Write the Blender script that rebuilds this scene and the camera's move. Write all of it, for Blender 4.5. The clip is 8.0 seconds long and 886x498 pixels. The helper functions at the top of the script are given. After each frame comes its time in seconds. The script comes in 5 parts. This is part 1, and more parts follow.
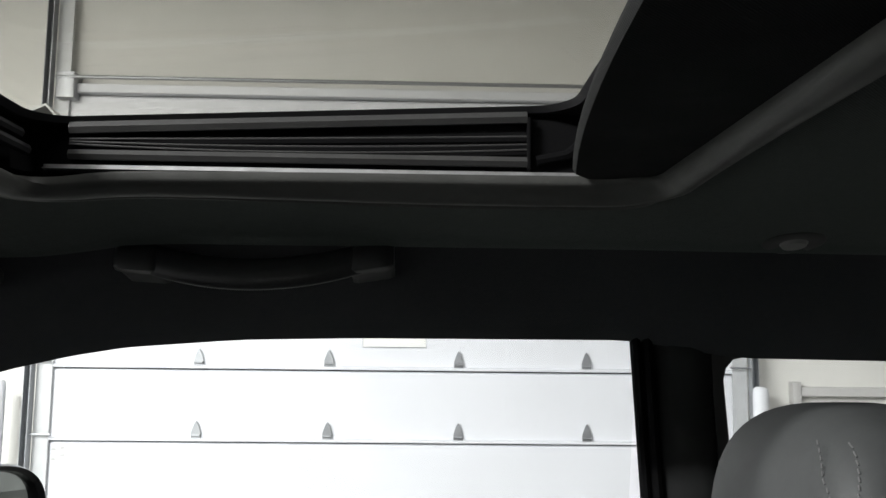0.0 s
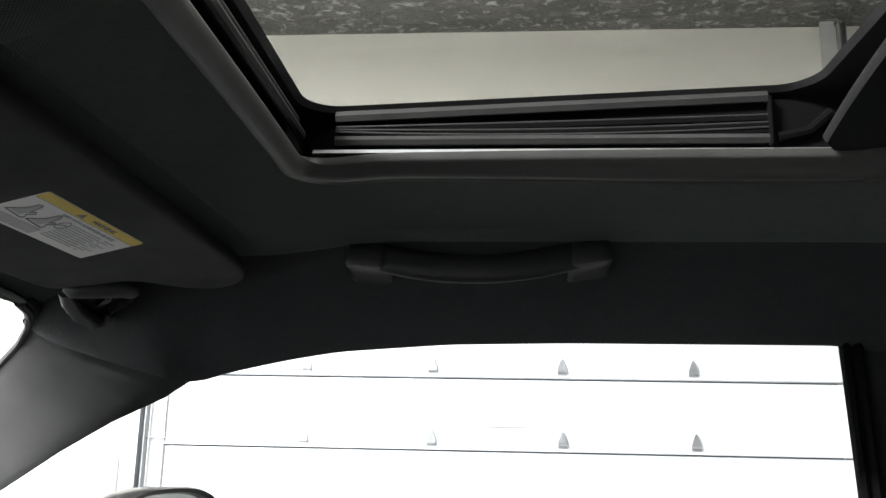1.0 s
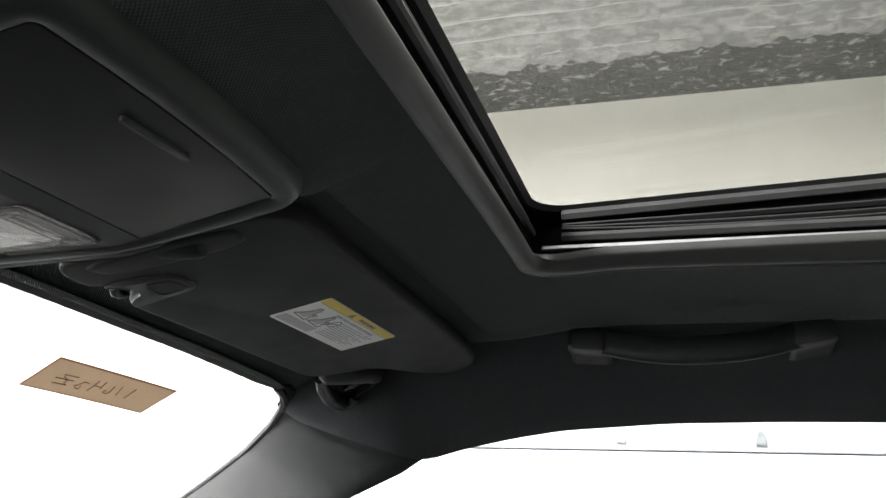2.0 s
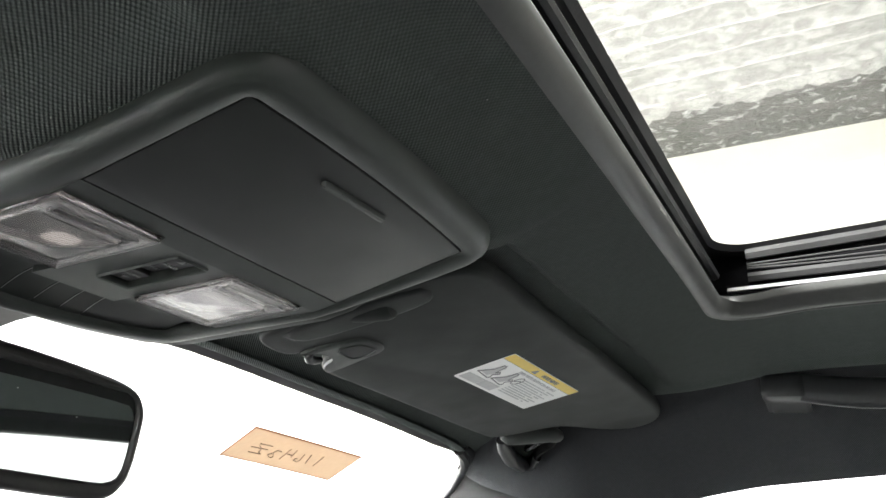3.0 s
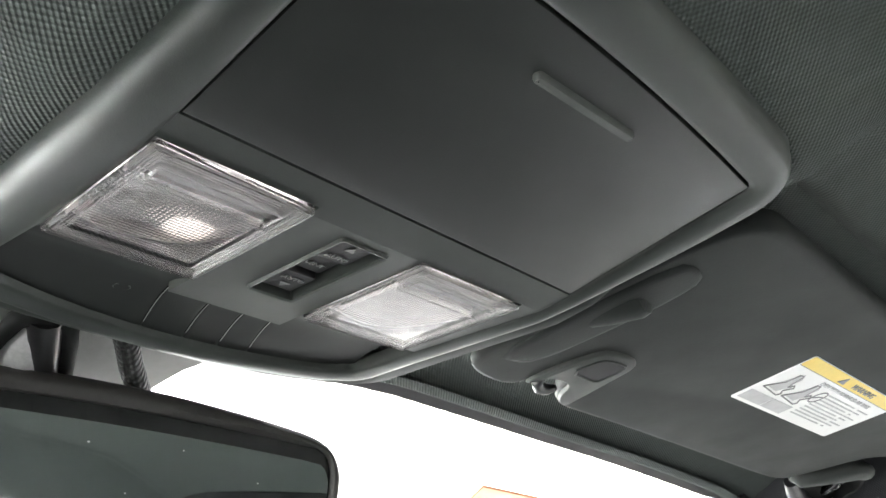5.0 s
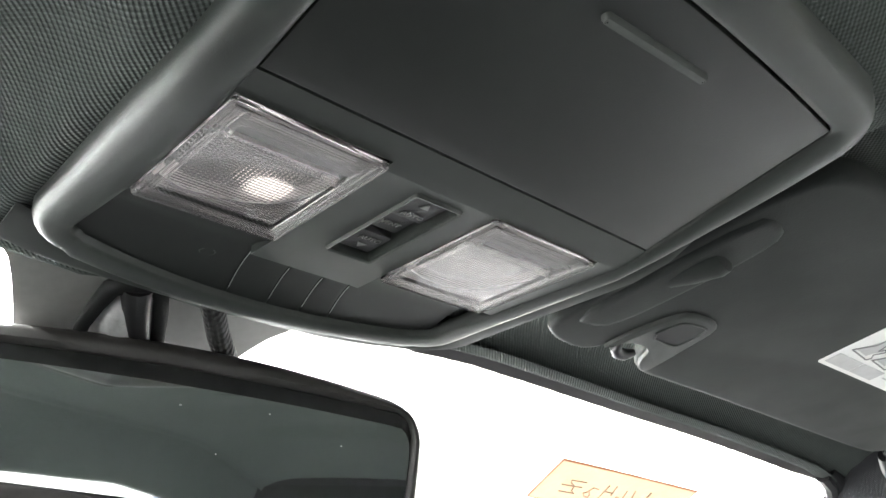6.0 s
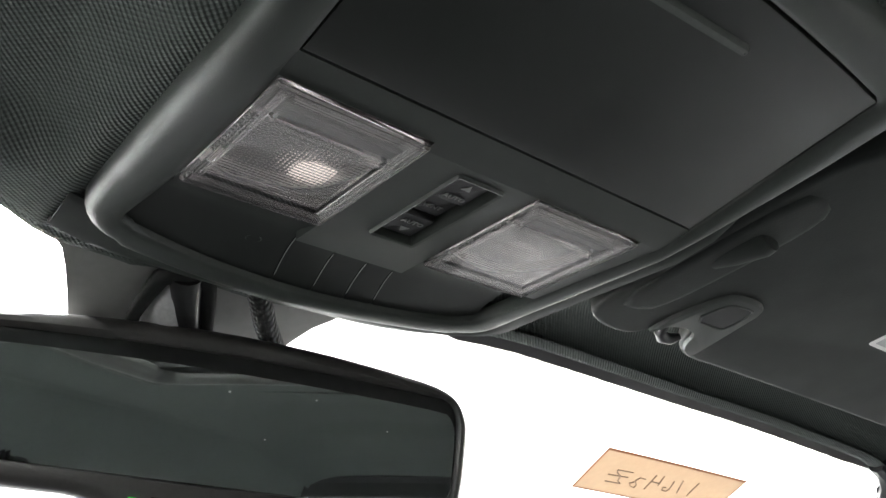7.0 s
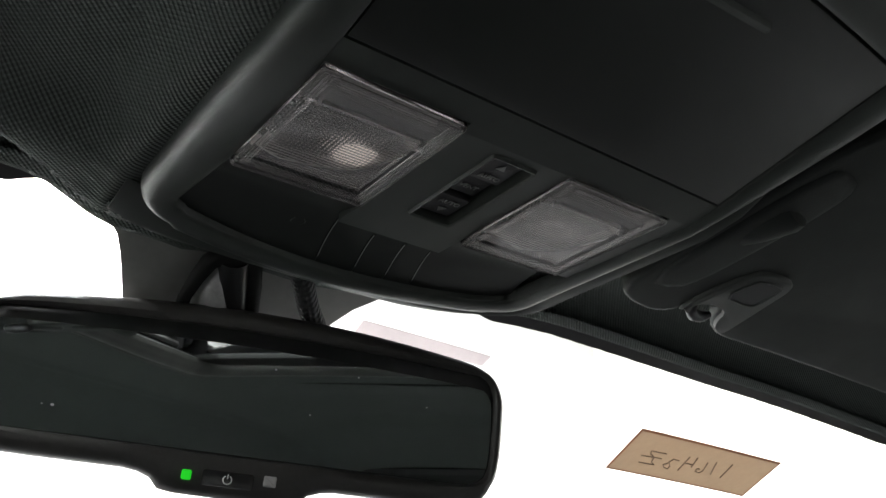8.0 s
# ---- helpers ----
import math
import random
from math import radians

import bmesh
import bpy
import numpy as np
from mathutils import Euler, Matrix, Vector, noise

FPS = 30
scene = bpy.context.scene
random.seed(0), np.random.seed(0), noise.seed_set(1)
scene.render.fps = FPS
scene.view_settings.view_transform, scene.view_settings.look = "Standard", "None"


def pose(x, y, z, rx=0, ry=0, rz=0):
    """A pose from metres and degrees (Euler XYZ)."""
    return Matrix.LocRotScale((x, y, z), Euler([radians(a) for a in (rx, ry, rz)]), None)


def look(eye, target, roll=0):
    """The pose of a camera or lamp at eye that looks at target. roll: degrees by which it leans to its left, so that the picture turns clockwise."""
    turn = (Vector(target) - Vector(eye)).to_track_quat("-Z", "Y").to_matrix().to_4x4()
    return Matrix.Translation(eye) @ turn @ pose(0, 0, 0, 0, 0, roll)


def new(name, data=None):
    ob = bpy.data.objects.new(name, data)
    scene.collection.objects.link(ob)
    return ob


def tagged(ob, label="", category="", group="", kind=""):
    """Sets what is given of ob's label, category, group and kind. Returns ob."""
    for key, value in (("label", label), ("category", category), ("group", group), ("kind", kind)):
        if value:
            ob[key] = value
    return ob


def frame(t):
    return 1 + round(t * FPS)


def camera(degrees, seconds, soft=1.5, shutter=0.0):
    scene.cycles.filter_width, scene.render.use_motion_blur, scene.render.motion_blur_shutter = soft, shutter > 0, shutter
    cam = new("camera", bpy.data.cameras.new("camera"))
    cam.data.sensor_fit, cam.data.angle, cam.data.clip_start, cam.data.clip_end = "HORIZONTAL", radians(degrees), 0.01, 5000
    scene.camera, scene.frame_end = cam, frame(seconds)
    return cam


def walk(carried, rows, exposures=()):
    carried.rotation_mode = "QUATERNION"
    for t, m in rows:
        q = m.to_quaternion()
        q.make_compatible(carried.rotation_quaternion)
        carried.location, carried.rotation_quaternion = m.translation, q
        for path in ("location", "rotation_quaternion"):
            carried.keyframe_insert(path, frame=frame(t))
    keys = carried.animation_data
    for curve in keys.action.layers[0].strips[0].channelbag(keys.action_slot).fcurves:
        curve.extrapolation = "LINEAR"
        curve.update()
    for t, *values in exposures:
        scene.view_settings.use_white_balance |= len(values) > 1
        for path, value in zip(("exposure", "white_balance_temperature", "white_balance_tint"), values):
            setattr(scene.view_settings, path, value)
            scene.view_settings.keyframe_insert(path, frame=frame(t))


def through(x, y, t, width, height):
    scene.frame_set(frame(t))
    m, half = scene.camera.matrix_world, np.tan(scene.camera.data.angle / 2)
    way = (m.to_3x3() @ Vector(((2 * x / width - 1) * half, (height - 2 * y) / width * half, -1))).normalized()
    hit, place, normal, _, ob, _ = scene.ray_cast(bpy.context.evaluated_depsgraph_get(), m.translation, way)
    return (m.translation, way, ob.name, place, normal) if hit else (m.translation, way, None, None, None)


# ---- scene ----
cam = camera(55.5, 8.0)
PATH = [
    (0, (0.0108, -0.1912, 1.3241), (0.0640, 1.7957, 1.5471), 0.66),
    (0.5, (-0.0547, -0.1885, 1.2601), (-0.0485, 1.7768, 1.6312), 0.65),
    (1, (-0.1109, -0.2061, 1.2336), (-0.2595, 1.7416, 1.6631), 1.14),
    (1.5, (-0.1405, -0.2377, 1.2326), (-0.5052, 1.6642, 1.7323), 1.83),
    (2, (-0.1455, -0.2718, 1.2365), (-0.6931, 1.5589, 1.8108), 2.08),
    (2.2, (-0.1509, -0.2759, 1.2319), (-0.7736, 1.5234, 1.8323), 2.04),
    (3.3, (-0.1758, -0.2668, 1.2313), (-1.1083, 1.3416, 1.9684), 1.29),
    (3.5, (-0.1847, -0.2510, 1.2300), (-1.1606, 1.3246, 1.9816), 1.18),
    (4, (-0.2209, -0.2086, 1.2377), (-1.3016, 1.2781, 2.0263), 1.15),
    (4.5, (-0.2431, -0.1776, 1.2443), (-1.4015, 1.2320, 2.0637), 1.13),
    (4.7, (-0.2492, -0.1722, 1.2462), (-1.4351, 1.2104, 2.0721), 0.45),
    (5.8, (-0.2530, -0.1666, 1.2347), (-1.5792, 1.0879, 2.0516), 0.16),
    (6, (-0.2528, -0.1666, 1.2325), (-1.6087, 1.0592, 2.0443), 0.61),
    (6.5, (-0.2527, -0.1661, 1.2294), (-1.6435, 1.0214, 2.0391), 0.71),
    (7, (-0.2538, -0.1667, 1.2260), (-1.6724, 0.9873, 2.0359), 0.80),
    (7.5, (-0.2553, -0.1673, 1.2179), (-1.7021, 0.9565, 2.0203), 0.97),
    (8, (-0.2473, -0.1750, 1.2142), (-1.7130, 0.9256, 2.0144), 0.89),
]
walk(cam, [(t, look(eye, target, roll)) for t, eye, target, roll in PATH],
     [(0, -1.33), (0.5, -0.67), (1, -0.50), (2, -0.12), (3.5, 1.78), (4.7, 2.20), (6, 2.03), (6.5, 1.68), (7, 1.2), (7.5, 0.7), (8, -0.02)])

# ---- world and large lights ----
world = bpy.data.worlds.new("garage_air")
scene.world = world
world.use_nodes = True
world.node_tree.nodes["Background"].inputs[0].default_value = (0.9, 0.95, 1.0, 1)
world.node_tree.nodes["Background"].inputs[1].default_value = 0.05


def area(name, eye, target, sx, sy, watts, color):
    data = bpy.data.lights.new(name, "AREA")
    data.shape, data.size, data.size_y, data.energy, data.color = "RECTANGLE", sx, sy, watts, color
    ob = new(name, data)
    ob.matrix_world = look(eye, target)
    return ob


WARM = (1.0, 1.0, 0.995)
# Unseen lamps, placed and powered to shape the light in the cabin.
LAMPS = ((0.5, 2.4, 56), (-1.7, -3.4, 200), (-4.9, 0.6, 2300), (-4.8, -2.8, 4400), (3.6, 0.0, 240))
for lamp_x, lamp_y, watts in LAMPS:
    area("strip_light_glow", (lamp_x, lamp_y, 4.22), (lamp_x, lamp_y, 0), 3.4, 0.3, watts, WARM)


# ---- materials ----
def mat(name, col, rough=0.5, metal=0.0, var=0.12, vscale=30.0, bump=0.0, bscale=300.0, dist=0.001, spec=0.5, weave=0.0, coat=0.0):
    m = bpy.data.materials.new(name)
    m.use_nodes = True
    n, l = m.node_tree.nodes, m.node_tree.links
    b = n["Principled BSDF"]
    b.inputs["Roughness"].default_value = rough
    b.inputs["Metallic"].default_value = metal
    b.inputs["Specular IOR Level"].default_value = spec
    b.inputs["Coat Weight"].default_value = coat
    tc = n.new("ShaderNodeTexCoord")
    small, large = n.new("ShaderNodeTexNoise"), n.new("ShaderNodeTexNoise")
    small.inputs["Scale"].default_value, large.inputs["Scale"].default_value = vscale * 8, vscale
    small.inputs["Detail"].default_value = 5
    l.new(tc.outputs["Object"], small.inputs["Vector"])
    l.new(tc.outputs["Object"], large.inputs["Vector"])
    add = n.new("ShaderNodeMath")
    l.new(small.outputs["Fac"], add.inputs[0])
    l.new(large.outputs["Fac"], add.inputs[1])
    rng = n.new("ShaderNodeMapRange")
    rng.inputs[1].default_value, rng.inputs[2].default_value = 0.7, 1.3
    rng.inputs[3].default_value, rng.inputs[4].default_value = 1 - var, 1 + var
    l.new(add.outputs[0], rng.inputs[0])
    mul = n.new("ShaderNodeVectorMath")
    mul.operation = "SCALE"
    mul.inputs[0].default_value = col
    l.new(rng.outputs[0], mul.inputs["Scale"])
    l.new(mul.outputs[0], b.inputs["Base Color"])
    rr = n.new("ShaderNodeMapRange")
    rr.inputs[1].default_value, rr.inputs[2].default_value = 0.3, 0.7
    rr.inputs[3].default_value, rr.inputs[4].default_value = max(rough - min(0.06, rough * 0.25), 0.0), min(rough + min(0.06, rough * 0.25), 1)
    l.new(large.outputs["Fac"], rr.inputs[0])
    l.new(rr.outputs[0], b.inputs["Roughness"])
    height = None
    if bump:
        bn = n.new("ShaderNodeTexNoise")
        bn.inputs["Scale"].default_value, bn.inputs["Detail"].default_value = bscale, 3
        l.new(tc.outputs["Object"], bn.inputs["Vector"])
        height = bn.outputs["Fac"]
    if weave:
        sep = n.new("ShaderNodeSeparateXYZ")
        l.new(tc.outputs["Object"], sep.inputs[0])
        waves = []
        for axis in ("X", "Y"):
            k = n.new("ShaderNodeMath")
            k.operation, k.inputs[1].default_value = "MULTIPLY", 6.2832 / weave
            l.new(sep.outputs[axis], k.inputs[0])
            s = n.new("ShaderNodeMath")
            s.operation = "SINE"
            l.new(k.outputs[0], s.inputs[0])
            waves.append(s)
        wv = n.new("ShaderNodeMath")
        wv.operation = "MULTIPLY"
        l.new(waves[0].outputs[0], wv.inputs[0])
        l.new(waves[1].outputs[0], wv.inputs[1])
        height = wv.outputs[0]
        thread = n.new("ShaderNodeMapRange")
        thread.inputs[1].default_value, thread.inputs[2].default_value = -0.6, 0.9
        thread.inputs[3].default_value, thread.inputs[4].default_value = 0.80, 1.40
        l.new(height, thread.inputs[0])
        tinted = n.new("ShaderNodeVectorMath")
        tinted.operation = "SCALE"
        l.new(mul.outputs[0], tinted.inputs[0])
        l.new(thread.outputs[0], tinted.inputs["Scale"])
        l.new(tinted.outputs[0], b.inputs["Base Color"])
    if height:
        bp = n.new("ShaderNodeBump")
        bp.inputs["Strength"].default_value, bp.inputs["Distance"].default_value = bump or 1.0, dist
        l.new(height, bp.inputs["Height"])
        l.new(bp.outputs[0], b.inputs["Normal"])
    return m


def pane_mat(name, tint, rough=0.0, gloss=1.0):
    m = bpy.data.materials.new(name)
    m.use_nodes = True
    n, l = m.node_tree.nodes, m.node_tree.links
    n.remove(n["Principled BSDF"])
    tr, gl, mix, fr, po, sc = (n.new("ShaderNode" + k) for k in ("BsdfTransparent", "BsdfGlossy", "MixShader", "LayerWeight", "Math", "Math"))
    tr.inputs[0].default_value = (*tint, 1)
    gl.inputs["Roughness"].default_value = rough
    po.operation, po.inputs[1].default_value = "POWER", 5.0
    sc.operation, sc.inputs[1].default_value, sc.inputs[2].default_value = "MULTIPLY_ADD", 0.4 * gloss, 0.02 * gloss
    l.new(fr.outputs["Facing"], po.inputs[0])
    l.new(po.outputs[0], sc.inputs[0])
    l.new(sc.outputs[0], mix.inputs[0])
    l.new(tr.outputs[0], mix.inputs[1])
    l.new(gl.outputs[0], mix.inputs[2])
    l.new(mix.outputs[0], n["Material Output"].inputs["Surface"])
    return m


def glow(name, col, strength):
    m = bpy.data.materials.new(name)
    m.use_nodes = True
    b = m.node_tree.nodes["Principled BSDF"]
    b.inputs["Base Color"].default_value = (*col, 1)
    b.inputs["Emission Color"].default_value = (*col, 1)
    b.inputs["Emission Strength"].default_value = strength
    return m


def lens_mat(name, clear, relief, rough, ior):
    m = bpy.data.materials.new(name)
    m.use_nodes = True
    n, l = m.node_tree.nodes, m.node_tree.links
    b = n["Principled BSDF"]
    b.inputs["Base Color"].default_value = (0.99, 0.965, 0.955, 1)
    b.inputs["Roughness"].default_value = rough
    b.inputs["Transmission Weight"].default_value = clear
    b.inputs["IOR"].default_value = ior
    tc, vo, bp = n.new("ShaderNodeTexCoord"), n.new("ShaderNodeTexVoronoi"), n.new("ShaderNodeBump")
    vo.inputs["Scale"].default_value, vo.inputs["Randomness"].default_value = 640, 0.0
    bp.inputs["Strength"].default_value, bp.inputs["Distance"].default_value = relief, 0.0005
    l.new(tc.outputs["Object"], vo.inputs["Vector"])
    l.new(vo.outputs["Distance"], bp.inputs["Height"])
    l.new(bp.outputs[0], b.inputs["Normal"])
    return m


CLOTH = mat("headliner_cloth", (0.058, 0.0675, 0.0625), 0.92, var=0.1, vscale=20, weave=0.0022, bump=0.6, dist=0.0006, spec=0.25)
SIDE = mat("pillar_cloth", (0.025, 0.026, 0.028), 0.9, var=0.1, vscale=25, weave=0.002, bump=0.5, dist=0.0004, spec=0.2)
VISOR = mat("visor_vinyl", (0.0150, 0.0178, 0.0163), 0.68, var=0.08, vscale=25, bump=0.25, bscale=900, dist=0.0004, spec=0.28)
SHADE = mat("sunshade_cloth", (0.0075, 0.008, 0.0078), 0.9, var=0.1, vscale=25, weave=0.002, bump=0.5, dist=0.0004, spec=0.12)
PLASTIC = mat("console_plastic", (0.027, 0.032, 0.0285), 0.5, var=0.06, vscale=18, bump=0.2, bscale=1800, dist=0.0002, spec=0.4)
SATIN = mat("bin_door_plastic", (0.0050, 0.0072, 0.0056), 0.43, var=0.06, vscale=18, bump=0.2, bscale=1800, dist=0.0002, spec=0.5)
STRIP = mat("button_strip_plastic", (0.02, 0.022, 0.021), 0.62, var=0.06, vscale=18, bump=0.12, bscale=1500, dist=0.0002, spec=0.12)
PILLAR = mat("pillar_plastic", (0.014, 0.0145, 0.0145), 0.65, var=0.07, vscale=15, bump=0.25, bscale=1500, dist=0.0003, spec=0.1)
BLACK = mat("black_rubber", (0.012, 0.012, 0.013), 0.45, var=0.15, vscale=30, bump=0.2, bscale=600, dist=0.0004)
MATTE = mat("matte_black_cloth", (0.0035, 0.0035, 0.0038), 0.9, var=0.2, vscale=40, spec=0.06)
RUBBER = mat("grey_rubber", (0.017, 0.017, 0.0165), 0.6, var=0.12, vscale=30, bump=0.3, bscale=500, dist=0.0004)
TRIM = mat("sunroof_trim_vinyl", (0.045, 0.046, 0.043), 0.42, var=0.08, vscale=30, bump=0.15, bscale=900, dist=0.0002, spec=0.5)
ALU = mat("brushed_aluminium", (0.5, 0.5, 0.51), 0.36, 0.9, var=0.08, vscale=60)
GREYTRAY = mat("grey_lamp_plastic", (0.15, 0.148, 0.145), 0.5, var=0.08, vscale=40)
CHROME = mat("reflector_chrome", (0.55, 0.525, 0.515), 0.40, 0.62, var=0.06, vscale=40)
MIRROR = mat("mirror_silver", (0.86, 0.91, 0.9), 0.02, 1.0, var=0.03, vscale=15)
GLOSS = mat("gloss_black_plastic", (0.012, 0.012, 0.013), 0.22, var=0.1, vscale=20)
DARK = mat("cabin_dark_trim", (0.03, 0.03, 0.032), 0.8, var=0.12, vscale=8)
LEATHER = mat("black_leather", (0.024, 0.0255, 0.0255), 0.62, var=0.08, vscale=20, bump=0.2, bscale=700, dist=0.0004, spec=0.2)
SWITCHINK = mat("switch_ink", (0.19, 0.193, 0.19), 0.6)
THREAD = mat("grey_thread", (0.05, 0.05, 0.05), 0.8)
PAPER = mat("label_white", (0.84, 0.84, 0.82), 0.45, var=0.03, vscale=40)
YELLOW = mat("label_yellow", (0.78, 0.58, 0.1), 0.45, var=0.04, vscale=40)
INK = mat("label_ink", (0.22, 0.22, 0.22), 0.6, var=0.1)
GREYINK = mat("label_grey_ink", (0.5, 0.5, 0.5), 0.6, var=0.1)
PEN = mat("pen_ink", (0.23, 0.18, 0.145), 0.7, var=0.2)
WHITE = mat("white_door_steel", (0.77, 0.78, 0.82), 0.4, var=0.03, vscale=1.2, bump=0.05, bscale=60, dist=0.002)
WALL_AHEAD = mat("bright_wall_paint", (0.88, 0.88, 0.875), 0.75, var=0.03, vscale=0.8, bump=0.15, bscale=90, dist=0.002)
WALL = mat("white_wall_paint", (0.8, 0.79, 0.755), 0.75, var=0.04, vscale=0.8, bump=0.15, bscale=90, dist=0.002)
# Grey for the walls out of view, chosen to cut bounced light.
DIM_WALL = mat("grey_block_paint", (0.24, 0.24, 0.235), 0.75, var=0.08, vscale=0.8, bump=0.3, bscale=60, dist=0.003)
GALV = mat("pale_galvanised_sheet", (0.56, 0.57, 0.58), 0.5, 0.25, var=0.1, vscale=12)
STEEL = mat("galvanised_steel", (0.36, 0.37, 0.385), 0.42, 0.75, var=0.14, vscale=12)
FLOOR = mat("sealed_concrete", (0.13, 0.13, 0.125), 0.4, var=0.14, vscale=1.0, bump=0.15, bscale=40, dist=0.002)
FILM = mat("roof_insulation_film", (0.62, 0.62, 0.6), 0.42, var=0.2, vscale=3.0, bump=0.5, bscale=26, dist=0.02)
FOIL = mat("wrinkled_foil", (0.36, 0.36, 0.36), 0.35, 0.6, var=0.6, vscale=3.5, bump=0.7, bscale=30, dist=0.03)
HOUSING = mat("satin_black_plastic", (0.040, 0.0385, 0.037), 0.46, var=0.12, vscale=60, bump=0.3, bscale=1300, dist=0.0003)
PIANO = mat("piano_black_plastic", (0.022, 0.023, 0.023), 0.17, var=0.1, vscale=20)
CLIP = mat("visor_clip_plastic", (0.026, 0.030, 0.028), 0.6, var=0.06, vscale=30, bump=0.15, bscale=1500, dist=0.0002)
RIDGE = mat("satin_ridge_plastic", (0.085, 0.092, 0.086), 0.22, var=0.06, vscale=30)
DIECAST = mat("die_cast_metal", (0.6, 0.6, 0.6), 0.38, 0.5, var=0.15, vscale=60)
PALE = mat("pale_plastic", (0.55, 0.54, 0.53), 0.5, var=0.08, vscale=40)
HANDLE = mat("handle_plastic", (0.019, 0.0195, 0.021), 0.36, var=0.12, vscale=30, bump=0.2, bscale=900, dist=0.0003, spec=0.3)
COVER = mat("sensor_cover_plastic", (0.22, 0.22, 0.212), 0.6, var=0.08, vscale=25, bump=0.2, bscale=1200, dist=0.0003)
PAINT = mat("white_body_paint", (0.7, 0.71, 0.71), 0.3, var=0.02, vscale=6, coat=0.6)


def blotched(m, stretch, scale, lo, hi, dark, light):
    """Pale blotches on a darker base: shine of crumpled sheeting put into the colour."""
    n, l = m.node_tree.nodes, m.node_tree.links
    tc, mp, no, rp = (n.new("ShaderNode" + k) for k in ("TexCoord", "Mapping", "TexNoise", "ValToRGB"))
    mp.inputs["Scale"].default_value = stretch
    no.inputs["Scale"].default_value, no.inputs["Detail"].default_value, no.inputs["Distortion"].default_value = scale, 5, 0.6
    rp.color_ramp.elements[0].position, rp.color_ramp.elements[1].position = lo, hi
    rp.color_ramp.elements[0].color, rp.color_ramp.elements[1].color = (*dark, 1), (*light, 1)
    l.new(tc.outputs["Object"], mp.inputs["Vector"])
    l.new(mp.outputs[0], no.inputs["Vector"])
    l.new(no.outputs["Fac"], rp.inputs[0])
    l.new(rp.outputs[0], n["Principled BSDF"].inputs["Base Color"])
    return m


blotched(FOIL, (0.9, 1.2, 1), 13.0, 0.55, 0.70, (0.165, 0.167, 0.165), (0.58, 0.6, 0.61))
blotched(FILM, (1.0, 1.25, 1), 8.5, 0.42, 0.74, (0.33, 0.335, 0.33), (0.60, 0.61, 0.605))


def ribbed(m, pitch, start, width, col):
    """Pale lines along x on the ribs, one every pitch metres."""
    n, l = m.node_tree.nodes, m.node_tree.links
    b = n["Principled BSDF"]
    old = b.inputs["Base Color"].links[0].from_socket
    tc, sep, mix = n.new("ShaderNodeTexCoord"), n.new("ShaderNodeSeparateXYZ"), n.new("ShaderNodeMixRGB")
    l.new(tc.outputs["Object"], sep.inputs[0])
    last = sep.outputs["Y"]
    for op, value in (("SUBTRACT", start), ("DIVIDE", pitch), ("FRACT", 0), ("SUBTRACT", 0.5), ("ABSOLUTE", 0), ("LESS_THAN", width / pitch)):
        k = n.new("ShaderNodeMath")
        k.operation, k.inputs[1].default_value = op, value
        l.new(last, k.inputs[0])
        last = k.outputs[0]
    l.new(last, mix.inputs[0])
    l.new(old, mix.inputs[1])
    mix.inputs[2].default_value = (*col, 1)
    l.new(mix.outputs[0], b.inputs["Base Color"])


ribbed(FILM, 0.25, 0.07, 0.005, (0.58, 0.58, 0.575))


def thin_paper(name, col, through):
    m = mat(name, col, 0.8, var=0.07, vscale=25, bump=0.15, bscale=400)
    n, l = m.node_tree.nodes, m.node_tree.links
    mix, tl = n.new("ShaderNodeMixShader"), n.new("ShaderNodeBsdfTranslucent")
    tl.inputs[0].default_value = (*col, 1)
    mix.inputs[0].default_value = through
    l.new(n["Principled BSDF"].outputs[0], mix.inputs[1])
    l.new(tl.outputs[0], mix.inputs[2])
    l.new(mix.outputs[0], n["Material Output"].inputs["Surface"])
    return m


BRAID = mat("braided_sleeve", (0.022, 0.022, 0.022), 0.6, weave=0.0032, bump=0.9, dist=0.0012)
SLIT = mat("moulded_line", (0.26, 0.265, 0.26), 0.4)
KRAFT = thin_paper("kraft_paper", (0.43, 0.36, 0.285), 0.40)
KRAFTEDGE = thin_paper("kraft_paper_edge", (0.26, 0.16, 0.11), 0.45)
FAINT = thin_paper("pale_decal", (0.56, 0.53, 0.535), 0.45)
CLEAR = pane_mat("clear_glass", (0.96, 0.97, 0.965))
TINTED = pane_mat("tinted_glass", (0.73, 0.727, 0.70), 0.0, 0.6)
LENS = lens_mat("prismatic_panel", 0.985, 1.0, 0.03, 1.36)
CLEARLENS = lens_mat("clear_lens", 0.99, 0.0, 0.03, 1.22)
RIM = lens_mat("polished_lens_edge", 0.93, 0.0, 0.1, 1.3)
BULB = mat("bulb_glass", (0.32, 0.31, 0.30), 0.25, 0.2)
LED = glow("green_led", (0.015, 0.72, 0.02), 0.55)
BULB_GLOW = glow("faintly_lit_bulb", (1.0, 0.93, 0.88), 0.42)
DIFFUSER = glow("lamp_diffuser", (1.0, 0.97, 0.93), 6.0)


# ---- building helpers ----
def root(name, loc, label, category, group="", kind=""):
    ob = new(name)
    ob.empty_display_size = 0.05
    ob.location = loc
    return tagged(ob, label, category, group, kind)


def base(ob):
    p = Vector((0, 0, 0))
    while ob is not None:
        p += ob.location
        ob = ob.parent
    return p


